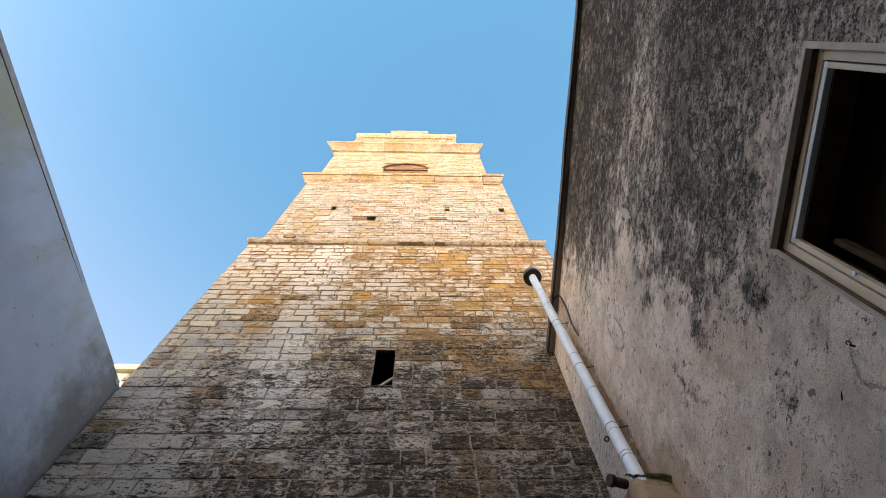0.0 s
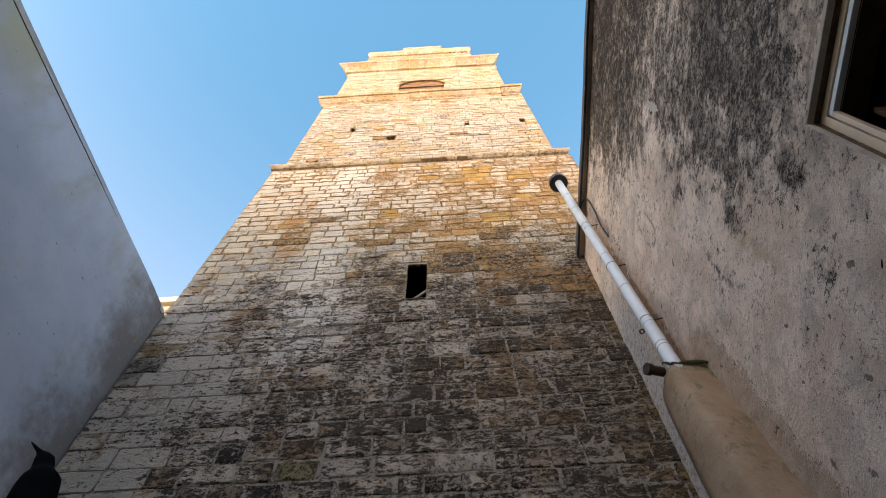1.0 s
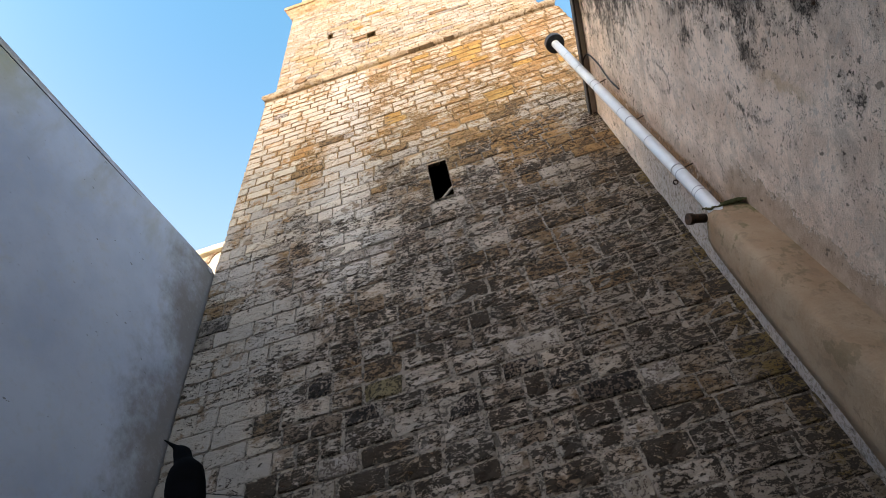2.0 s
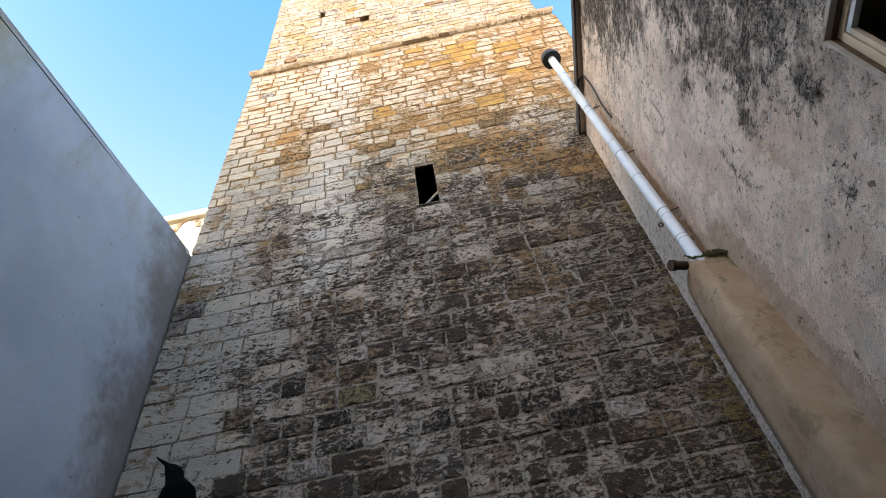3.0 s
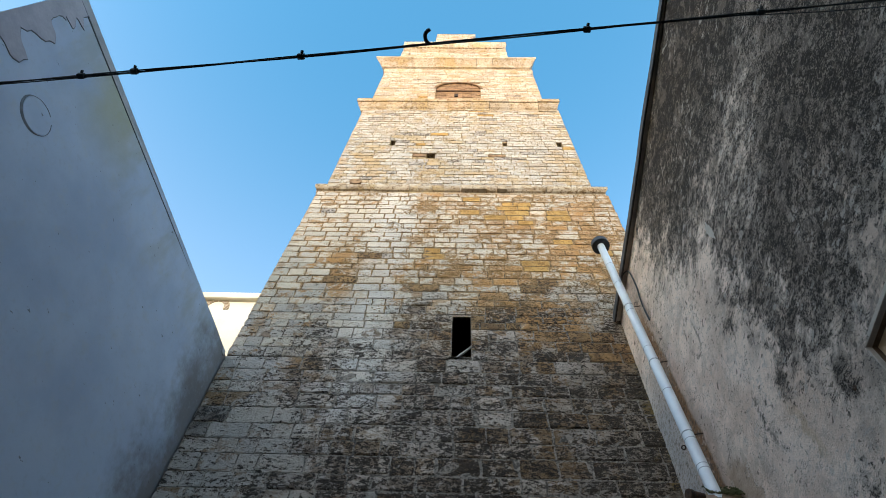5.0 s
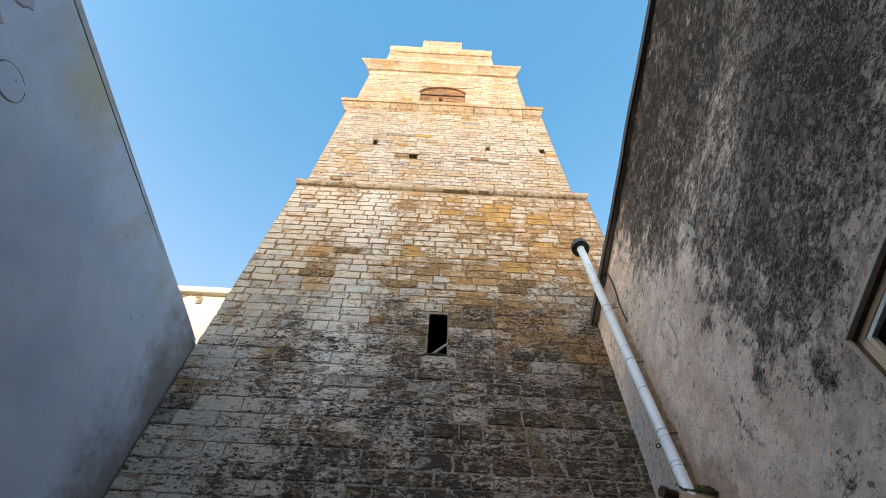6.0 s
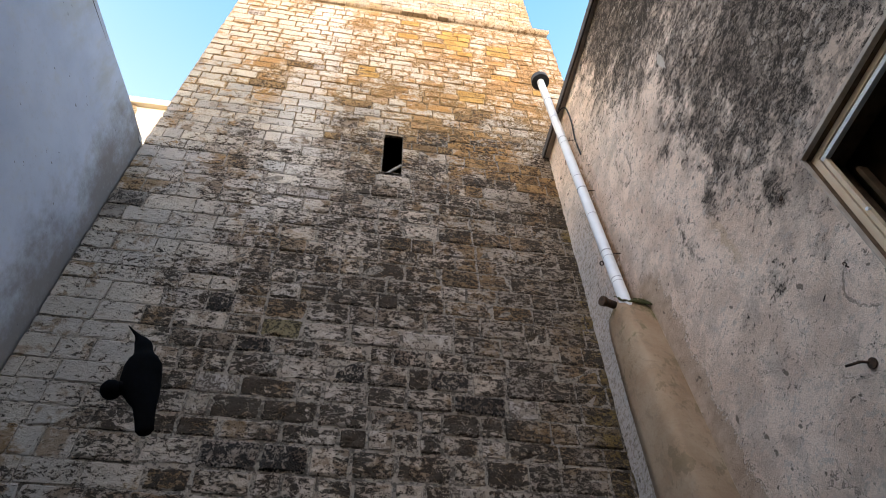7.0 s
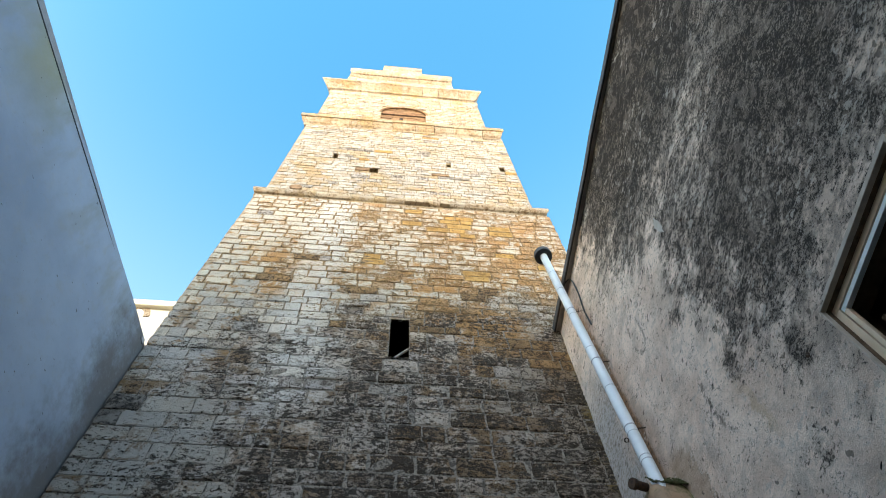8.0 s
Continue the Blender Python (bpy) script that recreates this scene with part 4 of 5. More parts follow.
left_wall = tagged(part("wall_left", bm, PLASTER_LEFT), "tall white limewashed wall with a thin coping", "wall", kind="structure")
bm = bmesh.new()
pts = []
for y in (-0.495, 4.70):
    x, z = lx(y), LEFT_TOP
    s = 0.45 if y < 0 else 0.0
    o = 0.036 if y < 0 else 0.012
    pts.append([bm.verts.new(p) for p in ((x + 0.006, y, z - 0.075), (x + o, y, z + 0.03), (x - 0.13, y + 0.13 * s, z + 0.08), (x - 0.30, y + 0.30 * s, z + 0.05), (x - 0.30, y + 0.30 * s, z - 0.03))])
for i in range(5):
    bm.faces.new((pts[0][i], pts[0][(i + 1) % 5], pts[1][(i + 1) % 5], pts[1][i]))
bm.faces.new(pts[0])
bm.faces.new(pts[1][::-1])
bmesh.ops.recalc_face_normals(bm, faces=bm.faces)
bmesh.ops.bevel(bm, geom=bm.edges[:], offset=0.012, segments=2, affect="EDGES")
bm2 = bmesh.new()
sweep(bm2, [(lx(y) + 0.003, y, LEFT_TOP - 0.085) for y in (-0.48, 1.0, 2.5, 4.68)], 0.009, 6)
part("coping_joint", bm2, SEAM_SHADE, left_wall, "dark joint under the coping")
part("coping", bm, COPING, left_wall, "grey cement coping along the top")
# the old coat left standing along the wall's free end, its edge broken in scallops and drips
SCALLOPS = ((9.86, -0.2), (9.68, -0.23), (9.6, -0.1), (9.55, -0.24), (9.41, -0.14), (9.36, -0.25), (9.25, -0.31), (9.06, -0.30), (9.01, -0.11), (8.81, -0.12), (8.66, -0.26), (8.45, -0.24), (8.40, -0.04), (8.2, -0.05), (8.16, -0.28), (7.9, -0.36), (7.5, -0.40), (7.3, -0.30), (7.0, -0.38), (6.4, -0.43), (5.2, -0.46))
edge_line = spline([(0, y, z) for z, y in SCALLOPS], 3)
cr = random.Random(2)
bm = bmesh.new()
rows = []
for p in edge_line:
    y = p.y + cr.gauss(0, 0.014)
    rows.append([bm.verts.new(q) for q in ((lx(-0.488) + 0.004, -0.488, p.z), (lx(-0.488) + 0.009, -0.488, p.z), (lx(y) + 0.009, y - 0.004, p.z), (lx(y) - 0.004, y, p.z))])
for a, b in zip(rows, rows[1:]):
    for i in range(3):
        bm.faces.new((a[i], a[i + 1], b[i + 1], b[i]))
bm.faces.new(rows[0])
bm.faces.new(rows[-1][::-1])
bmesh.ops.recalc_face_normals(bm, faces=bm.faces)
coat_ends = [[v.co.copy() for v in row] for row in rows]
part("old_coat", bm, OLD_COAT, left_wall, "lilac-grey old plaster coat with a broken scalloped edge")
# a dark rod paints the crack shadow along the coat's edge
part("coat_edge", sweep(bmesh.new(), [(lx(row[3].y) + 0.002, row[3].y + 0.003, row[3].z) for row in coat_ends], 0.0065, 6), SEAM_SHADE, left_wall, "dark line painted as the shadow along the broken edge of the old coat")
# a round plaster boss; its dark rim is painted shade, widest low on one side
bm = bmesh.new()
ring_c = (0.49, 8.16)
disc = [bm.verts.new((lx(ring_c[0] + 0.19 * math.cos(a)) + 0.006, ring_c[0] + 0.19 * math.cos(a), ring_c[1] + 0.19 * math.sin(a))) for a in (2 * math.pi * i / 40 for i in range(40))]
back = [bm.verts.new((lx(v.co.y) - 0.01, ring_c[0] + (v.co.y - ring_c[0]) * 1.06, ring_c[1] + (v.co.z - ring_c[1]) * 1.06)) for v in disc]
bm.faces.new(disc)
for i in range(40):
    k = (i + 1) % 40
    bm.faces.new((disc[i], disc[k], back[k], back[i]))
bmesh.ops.recalc_face_normals(bm, faces=bm.faces)
part("plaster_boss", bm, PLASTER_LEFT, left_wall)
bm = bmesh.new()
rows = []
for i in range(41):
    a = math.radians(70 + 335 * i / 40)
    w = 0.004 + 0.026 * max(0.0, math.cos(a - math.radians(240)))
    y0, z0 = ring_c[0] + 0.20 * math.cos(a), ring_c[1] + 0.20 * math.sin(a)
    y1, z1 = ring_c[0] + (0.20 + w) * math.cos(a), ring_c[1] + (0.20 + w) * math.sin(a)
    rows.append([bm.verts.new(p) for p in ((lx(y0) - 0.004, y0, z0), (lx(y0) + 0.008, y0, z0), (lx(y1) + 0.003, y1, z1), (lx(y1) - 0.004, y1, z1))])
for a, b in zip(rows, rows[1:]):
    for i in range(3):
        bm.faces.new((a[i], a[i + 1], b[i + 1], b[i]))
bm.faces.new(rows[0])
bm.faces.new(rows[-1][::-1])
bmesh.ops.recalc_face_normals(bm, faces=bm.faces)
part("boss_rim", bm, SEAM_SHADE, left_wall, "dark rim painted as the shade round the boss")
bm = bmesh.new()
box(bm, (-11, 1.2, 0), (-5.75, 4.6, 7.6))
tagged(part("wall_left_house", bm, PLASTER_BACK), "plain house body behind the white wall", "house wall", kind="structure")


# ---- the right house ----
def rx(y, d=0.0):
    return 1.945 - 0.0275 * y + d


def eave_x(y):
    return 1.872 - 0.036 * y


def eave_z(y):
    return 11.50 - 0.119 * y


WIN = (0.03, 1.23, 4.02, 5.46)
bm = pierced((-6, -2, 2.4, 4.74), (0, 1.0e3), [WIN], 0.32, lambda u, v, d: (rx(u, d), u, eave_z(u) + 0.02 if v > 100 else v))
right_wall = tagged(part("wall_right", bm, PLASTER_RIGHT), "tall plastered house wall, black with growth under the eave", "wall", kind="structure")
# rooms behind the window
bm = bmesh.new()
for a, b in (((2.3, -2.0, 3.1), (5.2, 3.2, 3.2)), ((2.3, -2.0, 6.1), (5.2, 3.2, 6.2)), ((5.1, -2.0, 3.2), (5.2, 3.2, 6.1)), ((2.3, -2.1, 3.2), (5.2, -2.0, 6.1)), ((2.3, 3.2, 3.2), (5.2, 3.3, 6.1))):
    box(bm, a, b)
tagged(part("wall_room", bm, ROOM_WALL), "dim room behind the window", "wall", kind="structure")
# eave
bm = bmesh.new()
rows = []
for y in (-6.0, -1.0, 2.0, 4.70):
    x, z = eave_x(y), eave_z(y)
    rows.append([bm.verts.new(p) for p in ((x + 0.032, y, z), (x + 0.032, y, z + 0.10), (7.0, y, z + 0.5), (7.0, y, z + 0.38), (rx(y) + 0.3, y, z))])
for a, b in zip(rows, rows[1:]):
    for i in range(5):
        bm.faces.new((a[i], a[(i + 1) % 5], b[(i + 1) % 5], b[i]))
bm.faces.new(rows[0])
bm.faces.new(rows[-1][::-1])
bmesh.ops.recalc_face_normals(bm, faces=bm.faces)
eave = tagged(part("eave", bm, SOFFIT), "thin concrete roof edge over the stained wall", "roof", kind="structure")
bm = bmesh.new()
er = random.Random(3)
rows = []
for i in range(25):
    y = -6 + 10.70 * i / 24
    x, z = eave_x(y) + er.gauss(0, 0.004), eave_z(y) + er.gauss(0, 0.006)
    rows.append([bm.verts.new(p) for p in ((x, y, z - 0.03), (x, y, z + 0.11), (x + 0.03, y, z + 0.11), (x + 0.03, y, z - 0.03))])
for a, b in zip(rows, rows[1:]):
    for i in range(4):
        bm.faces.new((a[i], a[(i + 1) % 4], b[(i + 1) % 4], b[i]))
bm.faces.new(rows[0])
bm.faces.new(rows[-1][::-1])
bmesh.ops.recalc_face_normals(bm, faces=bm.faces)
part("flashing", bm, FLASHING, eave, "dark bitumen flashing")
bm = bmesh.new()
box(bm, (2.3, -6, 0), (7, -5.7, 11))
box(bm, (6.7, -5.7, 0), (7, 4.6, 11))
box(bm, (2.3, 4.3, 0), (6.7, 4.6, 10.6))
tagged(part("wall_right_house", bm, PLASTER_BACK), "plain closing walls of the house", "house wall", kind="structure")
# pale bare patch in the plaster
er = random.Random(8)


def patch(y0, z0, ry, rz, out, name, material, n=18):
    bm = bmesh.new()
    rim = []
    for i in range(n):
        a = 2 * math.pi * i / n
        k = 1 + er.uniform(-0.28, 0.25)
        y, z = y0 + ry * k * math.cos(a), z0 + rz * k * math.sin(a)
        rim.append((bm.verts.new((rx(y, -out), y0 + (y - y0) * 0.9, z0 + (z - z0) * 0.9)), bm.verts.new((rx(y, 0.01), y, z))))
    bm.faces.new([a for a, _ in rim])
    for i in range(n):
        a, b = rim[i], rim[(i + 1) % n]
        bm.faces.new((a[0], b[0], b[1], a[1]))
    bmesh.ops.recalc_face_normals(bm, faces=bm.faces)
    part(name, bm, material, right_wall)


PALE_PATCH = plain("bare_plaster", (0.40, 0.34, 0.29), (0.48, 0.42, 0.365), 7, 0.9, 0, 0.5, 30)
patch(1.78, 8.35, 0.055, 0.19, 0.003, "plaster_patch", PALE_PATCH)
# ---- the window ----
window = thing("window_1", (rx(0.6), 0.63, WIN[2]), "aluminium sliding window in a cement surround, dark inside", "window", kind="structure")
y0, y1, z0, z1 = WIN


def wframe(name, material, d0, d1, inset, width, label="", bevel=0.004, parent=window):
    a0, a1, b0, b1 = y0 + inset, y1 - inset, z0 + inset, z1 - inset
    bm = bmesh.new()
    x = rx(0.63)
    for p, q in (((a0, b0), (a1, b0 + width)), ((a0, b1 - width), (a1, b1)), ((a0, b0 + width), (a0 + width, b1 - width)), ((a1 - width, b0 + width), (a1, b1 - width))):
        box(bm, (x + d0, p[0], p[1]), (x + d1, q[0], q[1]), bevel)
    return part(name, bm, material, parent, label)


wframe("surround", SURROUND, -0.014, 0.03, -0.03, 0.04, "rough grey cement surround", 0.006)
wframe("reveal", REVEAL, 0.031, 0.335, -0.01, 0.02, "brown peeling reveal", 0.002)
wframe("window_frame", ALU, 0.065, 0.15, 0.011, 0.055, "cream aluminium frame")
wframe("track", RUBBER, 0.085, 0.14, 0.067, 0.007)
xw = rx(0.63)
bm = bmesh.new()
for b0, b1 in ((z0 + 0.075, z0 + 0.115), (z1 - 0.115, z1 - 0.075)):
    box(bm, (xw + 0.070, y0 + 0.075, b0), (xw + 0.11, y1 - 0.075, b1), 0.004)
sash = part("sash", bm, ALU_WHITE, window, "white aluminium sliding sash rails")
for a0 in (y0 + 0.075, y1 - 0.109):
    part("stile", box(bmesh.new(), (xw + 0.070, a0, z0 + 0.116), (xw + 0.11, a0 + 0.034, z1 - 0.116), 0.004), ALU, sash, "cream aluminium sash stile")
part("latch_knob", tube(bmesh.new(), (xw + 0.06, y1 - 0.105, 4.75), (xw + 0.08, y1 - 0.105, 4.75), 0.013, 12), ALU_WHITE, sash, "small white knob")
part("inner_board", box(bmesh.new(), (xw + 0.22, y1 - 0.155, z0 - 0.1), (xw + 0.29, y1 - 0.12, z1 - 0.25), 0.006), WOOD, window, "brown wooden inner frame")
part("inner_shutter", box(bmesh.new(), (xw + 0.5, 0.0, z1 - 0.55), (xw + 0.54, 1.4, z1 + 0.25), 0.006), WOOD, window, "dark wooden inner shutter box")

# ---- flue, boxing and small things on the right wall ----
FX, FY = 1.60, 3.52
flue = thing("flue_pipe", (FX, FY, 6.3), "white flue pipe with clamps rising past the eave", "pipe")
part("pipe", tube(bmesh.new(), (FX + 0.001, FY - 0.008, 6.16), (FX - 0.02, FY + 0.34, 12.0), 0.062, 28), PVC, flue, smooth=False)


def flue_at(z):
    k = (z - 6.30) / 5.70
    return Vector((FX - 0.02 * k, FY + 0.34 * k, z))


for z in (6.56, 6.62, 7.0, 7.85, 8.75, 9.7, 10.55, 11.2):
    part("seam", ring(bmesh.new(), flue_at(z), flue_at(z + 0.008), 0.060, 0.0645), PIPE_SEAM, flue)
for z in (7.1, 8.45, 9.85):
    clamp = part("clamp", ring(bmesh.new(), flue_at(z), flue_at(z + 0.014), 0.060, 0.0665), PIPE_SEAM, flue, "thin grey pipe clamp")
    p = flue_at(z + 0.007)
    part("clamp_arm", sweep(bmesh.new(), [p + Vector((0.06, 0, 0)), p + Vector((0.16, -0.02, 0))], 0.007, 8), IRON, clamp)
cap = part("cap", ring(bmesh.new(), flue_at(11.98), flue_at(12.1), 0.062, 0.15, 28), RUBBER, flue, "black round cap")
part("hook_eye", ring(bmesh.new(), flue_at(6.9) + Vector((-0.10, 0.0, 0)), flue_at(6.9) + Vector((-0.10, 0.012, 0.012)), 0.016, 0.026, 12), IRON, flue)

boxing = thing("flue_boxing", (1.68, 3.8, 0), "beige rendered masonry boxing with a mossy rounded top", "chimney breast")
bm = bmesh.new()
rows = []
for z, g in ((0, 0.0), (2.0, 0.004), (3.2, -0.004), (4.2, 0.003), (5.2, -0.003), (5.8, 0.0), (6.08, 0.006), (6.20, 0.02), (6.28, 0.05), (6.36, 0.09), (6.41, 0.125)):
    yf, yb = 3.28 + 0.10 * (z - 4.1), 3.78
    xl, xr = 1.45 + 0.003 * z + g, rx(3.6) + 0.05
    loop = []
    for i in range(17):
        u = i / 16
        y = yf + g - 0.05 * math.sin(math.pi * min(1.0, 1.1 * u)) + (yb - yf - 2 * g) * max(0.0, (u - 0.5) / 0.5) ** 2.0
        loop.append(bm.verts.new((xr + (xl - xr) * math.sin(math.pi / 2 * min(1.0, u * 1.1)) ** 0.9, y, z)))
    loop.append(bm.verts.new((xr, yb - g, z)))
    rows.append(loop)
n = len(rows[0])
for a, b in zip(rows, rows[1:]):
    for i in range(n):
        bm.faces.new((a[i], a[(i + 1) % n], b[(i + 1) % n], b[i]))
bm.faces.new(rows[-1])
bmesh.ops.recalc_face_normals(bm, faces=bm.faces)
part("body", bm, BOXING, boxing, smooth=True)
bm = bmesh.new()
mr = random.Random(4)
for _ in range(340):
    x, y = mr.uniform(1.53, 1.88), 3.45 + abs(mr.gauss(0, 0.06))
    m = Matrix.Translation((x, y, min(6.41, 6.2 + 1.55 * (y - 3.44)) + mr.uniform(-0.015, 0.006))) @ Matrix.Diagonal((mr.uniform(0.005, 0.018), mr.uniform(0.005, 0.016), mr.uniform(0.003, 0.009), 1))
    bmesh.ops.create_icosphere(bm, subdivisions=1, radius=1, matrix=m)
tagged(part("moss", bm, MOSS, boxing, "dark green moss"), kind="stuff")
stub = thing("drain_stub", (1.40, 3.62, 6.25), "short dark capped pipe stub beside the flue foot", "pipe")
part("stub", tube(bmesh.new(), (1.50, 3.575, 6.268), (1.38, 3.53, 6.255), 0.042, 18), IRON, stub)
part("end_cap", tube(bmesh.new(), (1.39, 3.535, 6.256), (1.345, 3.518, 6.250), 0.048, 18), RUBBER, stub)
for q in (0.15, 0.5, 0.85):
    a = Vector((1.39, 3.535, 6.256)).lerp(Vector((1.345, 3.518, 6.250)), q)
    part("rib", tube(bmesh.new(), a, a + Vector((-0.008, -0.003, -0.001)), 0.053, 18), IRON, stub)
cable_loop = thing("wall_cable", (rx(3.8), 3.8, 10.1), "thin dark cable looping down the wall from the eave", "cable")
part("cable", sweep(bmesh.new(), spline([(rx(4.0) - 0.12, 4.05, 10.72), (rx(3.9) - 0.10, 3.92, 11.0), (rx(3.8) - 0.03, 3.76, 10.95), (rx(3.8) - 0.012, 3.74, 10.5), (rx(3.8) - 0.012, 3.80, 10.05), (rx(3.8) - 0.012, 3.78, 9.6)]), 0.012, 8), CABLE, cable_loop)
nail = thing("iron_hook", (rx(1.78), 1.78, 3.98), "rusty iron hook driven into the plaster", "hook")
part("shank", sweep(bmesh.new(), [(rx(1.66) + 0.03, 1.66, 3.93), (rx(1.66) - 0.05, 1.69, 3.95), (rx(1.7) - 0.08, 1.77, 3.98)], 0.009, 8), IRON, nail)
part("plate", tube(bmesh.new(), (rx(1.66) + 0.01, 1.66, 3.92), (rx(1.66) - 0.012, 1.66, 3.92), 0.035, 10), IRON, nail)
eye = thing("iron_eye", (rx(1.40), 1.40, 4.53), "small rusty iron screw eye in the plaster", "hook")
part("shank", sweep(bmesh.new(), [(rx(1.42) + 0.02, 1.42, 4.50), (rx(1.42) - 0.025, 1.413, 4.507)], 0.006, 8), IRON, eye)
part("loop", sweep(bmesh.new(), [(rx(1.41) - 0.030 - 0.008 * math.sin(a), 1.404 + 0.009 * math.cos(a), 4.513 + 0.009 * math.sin(a)) for a in (2 * math.pi * i / 16 for i in range(15))], 0.0035, 6), IRON, eye)
for y, z in ((1.53, 5.40), (1.50, 7.85), (0.86, 7.3)):
    peg = thing("wall_plug", (rx(y), y, z), "dark rusted plug set in stained plaster", "plug", "plugs in the wall")
    part("peg", tube(bmesh.new(), (rx(y) + 0.02, y, z), (rx(y) - 0.016, y + 0.004, z - 0.01), 0.014, 8, 0.009), IRON, peg)
    part("washer", tube(bmesh.new(), (rx(y) + 0.01, y, z), (rx(y) - 0.004, y, z), 0.022, 10), IRON, peg)
# a solid rod; its near-black colour is the slit's painted shade
bm = sweep(bmesh.new(), spline([(rx(1.68) + 0.003, 1.675, 4.515), (rx(1.69) - 0.001, 1.69, 4.505), (rx(1.70) - 0.001, 1.705, 4.497), (rx(1.71) + 0.003, 1.715, 4.494)]), 0.005, 6)
part("plaster_slit", bm, HOLE_SHADE, right_wall, "near-black rod painted as the shade in a short plaster slit")

# ---- the overhead cable ----
overhead = thing("overhead_cable", (rx(-1.31), -1.31, 3.95), "black twisted overhead cable with ties, slung across the alley", "cable")


def span(x):
    k = (x + 4.375) / (rx(-1.31) + 4.375)
    bend = max(0.0, -2.6 - x)
    return Vector((x, -0.74 - 0.61 * k + 0.065 * bend, 3.95 - 0.16 * math.sin(math.pi * max(k, 0))))


XA = lx(-0.45) + 0.02
xs = [XA + (rx(-1.31) - XA) * i / 120 for i in range(121)]
for ph in (0.0, math.pi):
    bm = sweep(bmesh.new(), [span(x) + Vector((0, 0.0026 * math.cos(ph + 5 * x), 0.0026 * math.sin(ph + 5 * x))) for x in xs], 0.0024, 8)
    part("strand", bm, CABLE, overhead)
part("strand", sweep(bmesh.new(), [span(x) + Vector((0, 0.005 * math.sin(2.2 * x) + 0.016 * math.sin(math.pi * min(1.0, max(0.0, (x + 0.05) / 0.9))), -0.003)) for x in xs], 0.0018, 8), CABLE, overhead)
for x in (-2.07, -1.89, -1.345, -0.46, 0.06):
    p = span(x)
    tie = part("tie", box(bmesh.new(), p - Vector((0.011, 0.009, 0.009)), p + Vector((0.011, 0.009, 0.009)), 0.003), CABLE, overhead)
    part("tie_tail", sweep(bmesh.new(), [p, p + Vector((0.004, -0.017, 0.008))], 0.005, 6), CABLE, tie)
p = span(-0.94)
part("loose_hook", sweep(bmesh.new(), spline([p, p + Vector((-0.012, -0.012, 0.0)), p + Vector((-0.014, -0.032, 0.0)), p + Vector((0.0, -0.046, 0.0))]), 0.006, 8), CABLE, overhead)
for x, y, s in ((XA, span(XA).y, 1), (rx(-1.31), -1.35, -1)):
    part("wall_anchor", tube(bmesh.new(), (x - 0.02 * s, y, 3.95), (x + 0.06 * s, y, 3.95), 0.02, 10), IRON, overhead)

# ---- the black bird-shaped figure and its added wire ----
bm = bmesh.new()
HEADING = [((-2.475, 2.30, 4.225), 0.004), ((-2.44, 2.31, 4.195), 0.013), ((-2.41, 2.32, 4.172), 0.020), ((-2.385, 2.33, 4.155), 0.042), ((-2.365, 2.33, 4.125), 0.060), ((-2.35, 2.33, 4.09), 0.064), ((-2.34, 2.33, 4.055), 0.066), ((-2.33, 2.33, 4.03), 0.078), ((-2.325, 2.33, 4.005), 0.102), ((-2.315, 2.34, 3.965), 0.128), ((-2.305, 2.35, 3.89), 0.138), ((-2.285, 2.35, 3.81), 0.134), ((-2.25, 2.34, 3.74), 0.108), ((-2.22, 2.33, 3.68), 0.076), ((-2.195, 2.33, 3.60), 0.064), ((-2.175, 2.33, 3.53), 0.058), ((-2.17, 2.33, 3.51), 0.040)]
rows = []
for c, r in HEADING:
    r *= 0.78
    rows.append([bm.verts.new(Vector(c) + Vector((r * math.cos(a), r * 0.7 * math.sin(a), 0.25 * r * math.cos(a)))) for a in (2 * math.pi * i / 16 for i in range(16))])
for a, b in zip(rows, rows[1:]):
    for i in range(16):
        bm.faces.new((a[i], a[(i + 1) % 16], b[(i + 1) % 16], b[i]))
bm.faces.new(rows[0])
bm.faces.new(rows[-1][::-1])
bmesh.ops.create_icosphere(bm, subdivisions=3, radius=0.057, matrix=Matrix.Translation((-2.43, 2.34, 3.78)))
tube(bm, (-2.42, 2.34, 3.785), (-2.30, 2.35, 3.83), 0.040, 12)
bmesh.ops.translate(bm, verts=bm.verts[:], vec=(0.01, 0, 0))
# a support wire is added, running away behind the figure
sweep(bm, [(-2.29, 2.42, 3.9), (-3.33, 4.73, 5.7)], 0.003, 6)
bmesh.ops.recalc_face_normals(bm, faces=bm.faces)
tagged(part("decoy_figure", bm, FIGURE, smooth=True), "matt black bird-shaped figure before the tower, held by an added thin wire", "decoy")

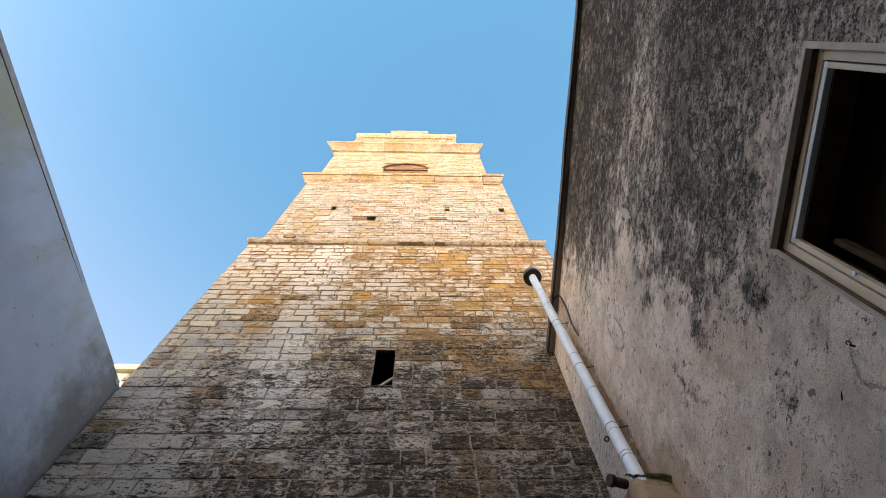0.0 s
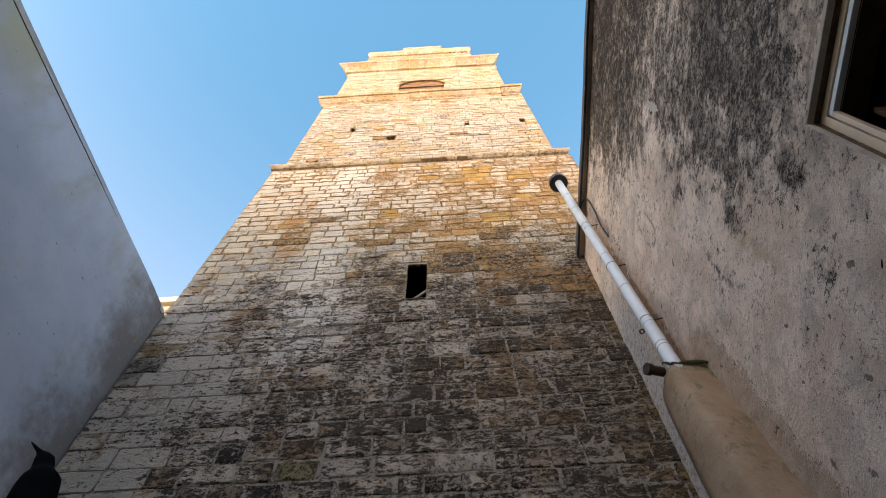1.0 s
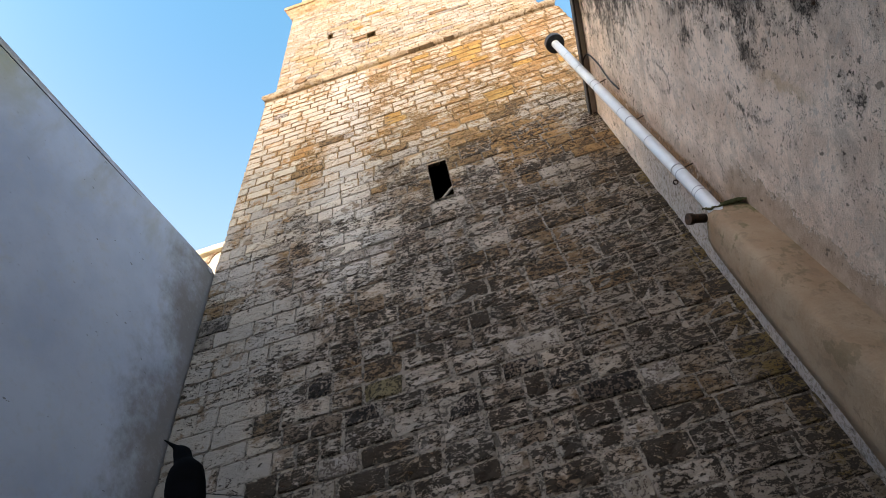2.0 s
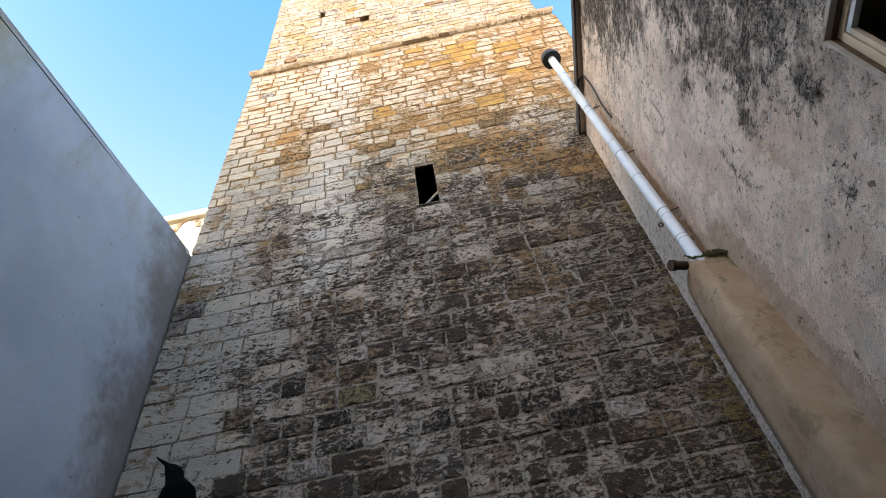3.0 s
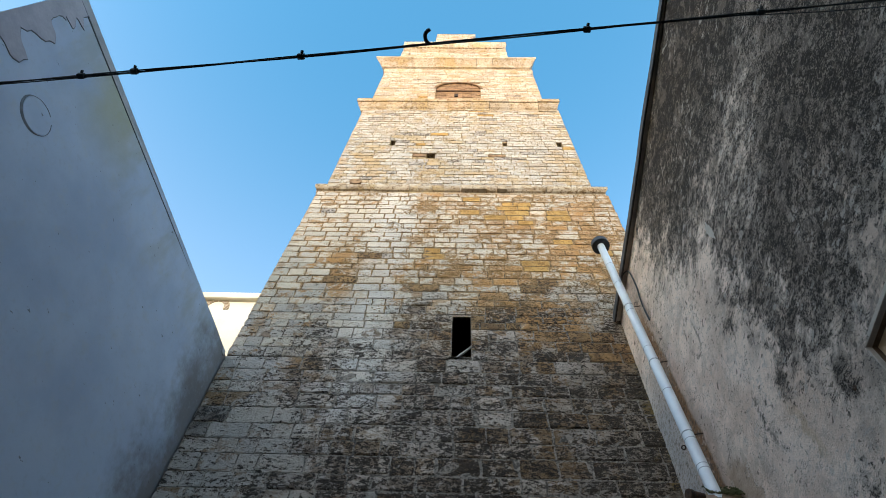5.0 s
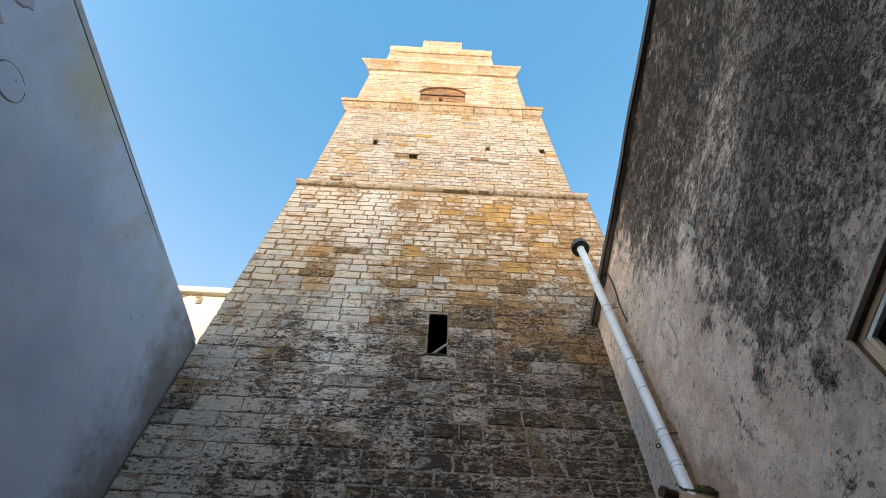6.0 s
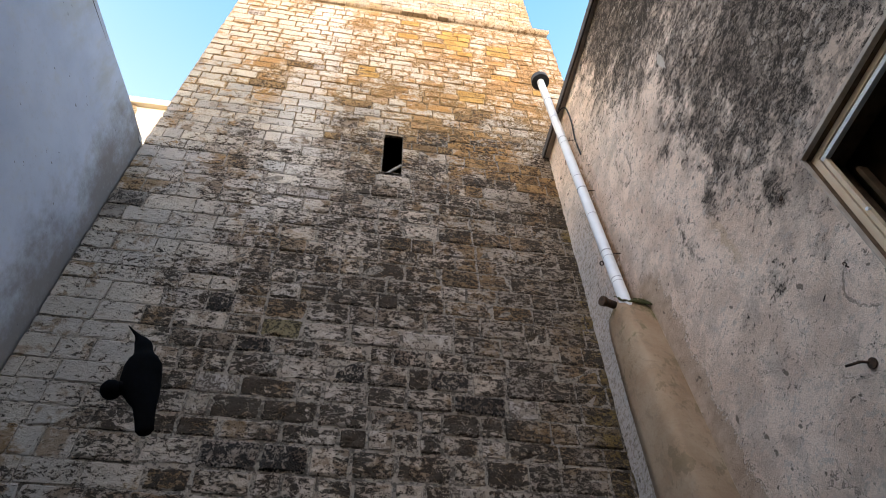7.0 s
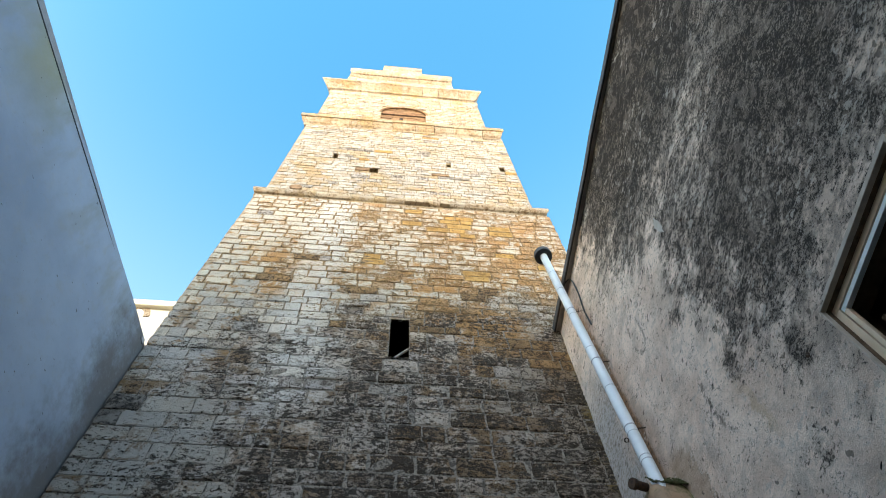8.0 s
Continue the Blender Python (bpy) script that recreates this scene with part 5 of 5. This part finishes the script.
# ---- the stones, last ----
rng = random.Random(21)
low = blocks(0, 2.61, 3.2, 16.26, [SLOT], 0.275, 0.42, rng, tower_edge)
near = [b for b in low if 4.3 < b[1] < 9.45 and b[0] < 2.0][:300]
near_set = set(near)
rest = [b for b in low if b not in near_set]
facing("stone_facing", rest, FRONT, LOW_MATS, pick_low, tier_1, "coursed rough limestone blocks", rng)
mid = blocks(-4.23, 2.41, 16.5, 24.1, HOLES_2 + [(-2.22, -1.85, 19.3, 19.6), (-0.1, 0.38, 19.4, 19.6)], 0.225, 0.38, rng)
facing("stone_facing", mid, 4.93, LOW_MATS, pick_high, tier_2, "coursed cream limestone blocks", rng, 0.006, 0.003, 0.003)
top = blocks(-4.23, 2.13, 24.7, 30.55, [NICHE], 0.27, 0.46, rng)
facing("stone_facing", top, 5.2, LOW_MATS, pick_high, tier_3, "coursed cream limestone blocks", rng, 0.006, 0.003, 0.003)
facing("stone_facing", blocks(-3.93, 1.30, 31.9, 36.5, [], 0.4, 0.7, rng), 5.45, LOW_MATS, pick_high, tier_4, "coursed cream limestone blocks", rng)
facing("stone_facing", blocks(-2.52, -0.11, 37.9, 45.2, [], 0.4, 0.5, rng), 6.17, LOW_MATS, pick_high, tier_5, "coursed cream limestone blocks", rng)

shapes = {}
for m in range(len(LOW_MATS)):
    for k in range(9):
        # six rough ones, three smoother for the rinsed corner
        vs, fs = block_mesh(rng, rough=0.006, rim=(0.004, 0.013)) if k < 6 else block_mesh(rng, rough=0.003, rim=(0.001, 0.005))
        me = bpy.data.meshes.new("stone")
        me.from_pydata(vs, [], fs)
        flat_map(me, [(vs, fs)], [0])
        me.materials.append(LOW_MATS[m])
        shapes[m, k] = me
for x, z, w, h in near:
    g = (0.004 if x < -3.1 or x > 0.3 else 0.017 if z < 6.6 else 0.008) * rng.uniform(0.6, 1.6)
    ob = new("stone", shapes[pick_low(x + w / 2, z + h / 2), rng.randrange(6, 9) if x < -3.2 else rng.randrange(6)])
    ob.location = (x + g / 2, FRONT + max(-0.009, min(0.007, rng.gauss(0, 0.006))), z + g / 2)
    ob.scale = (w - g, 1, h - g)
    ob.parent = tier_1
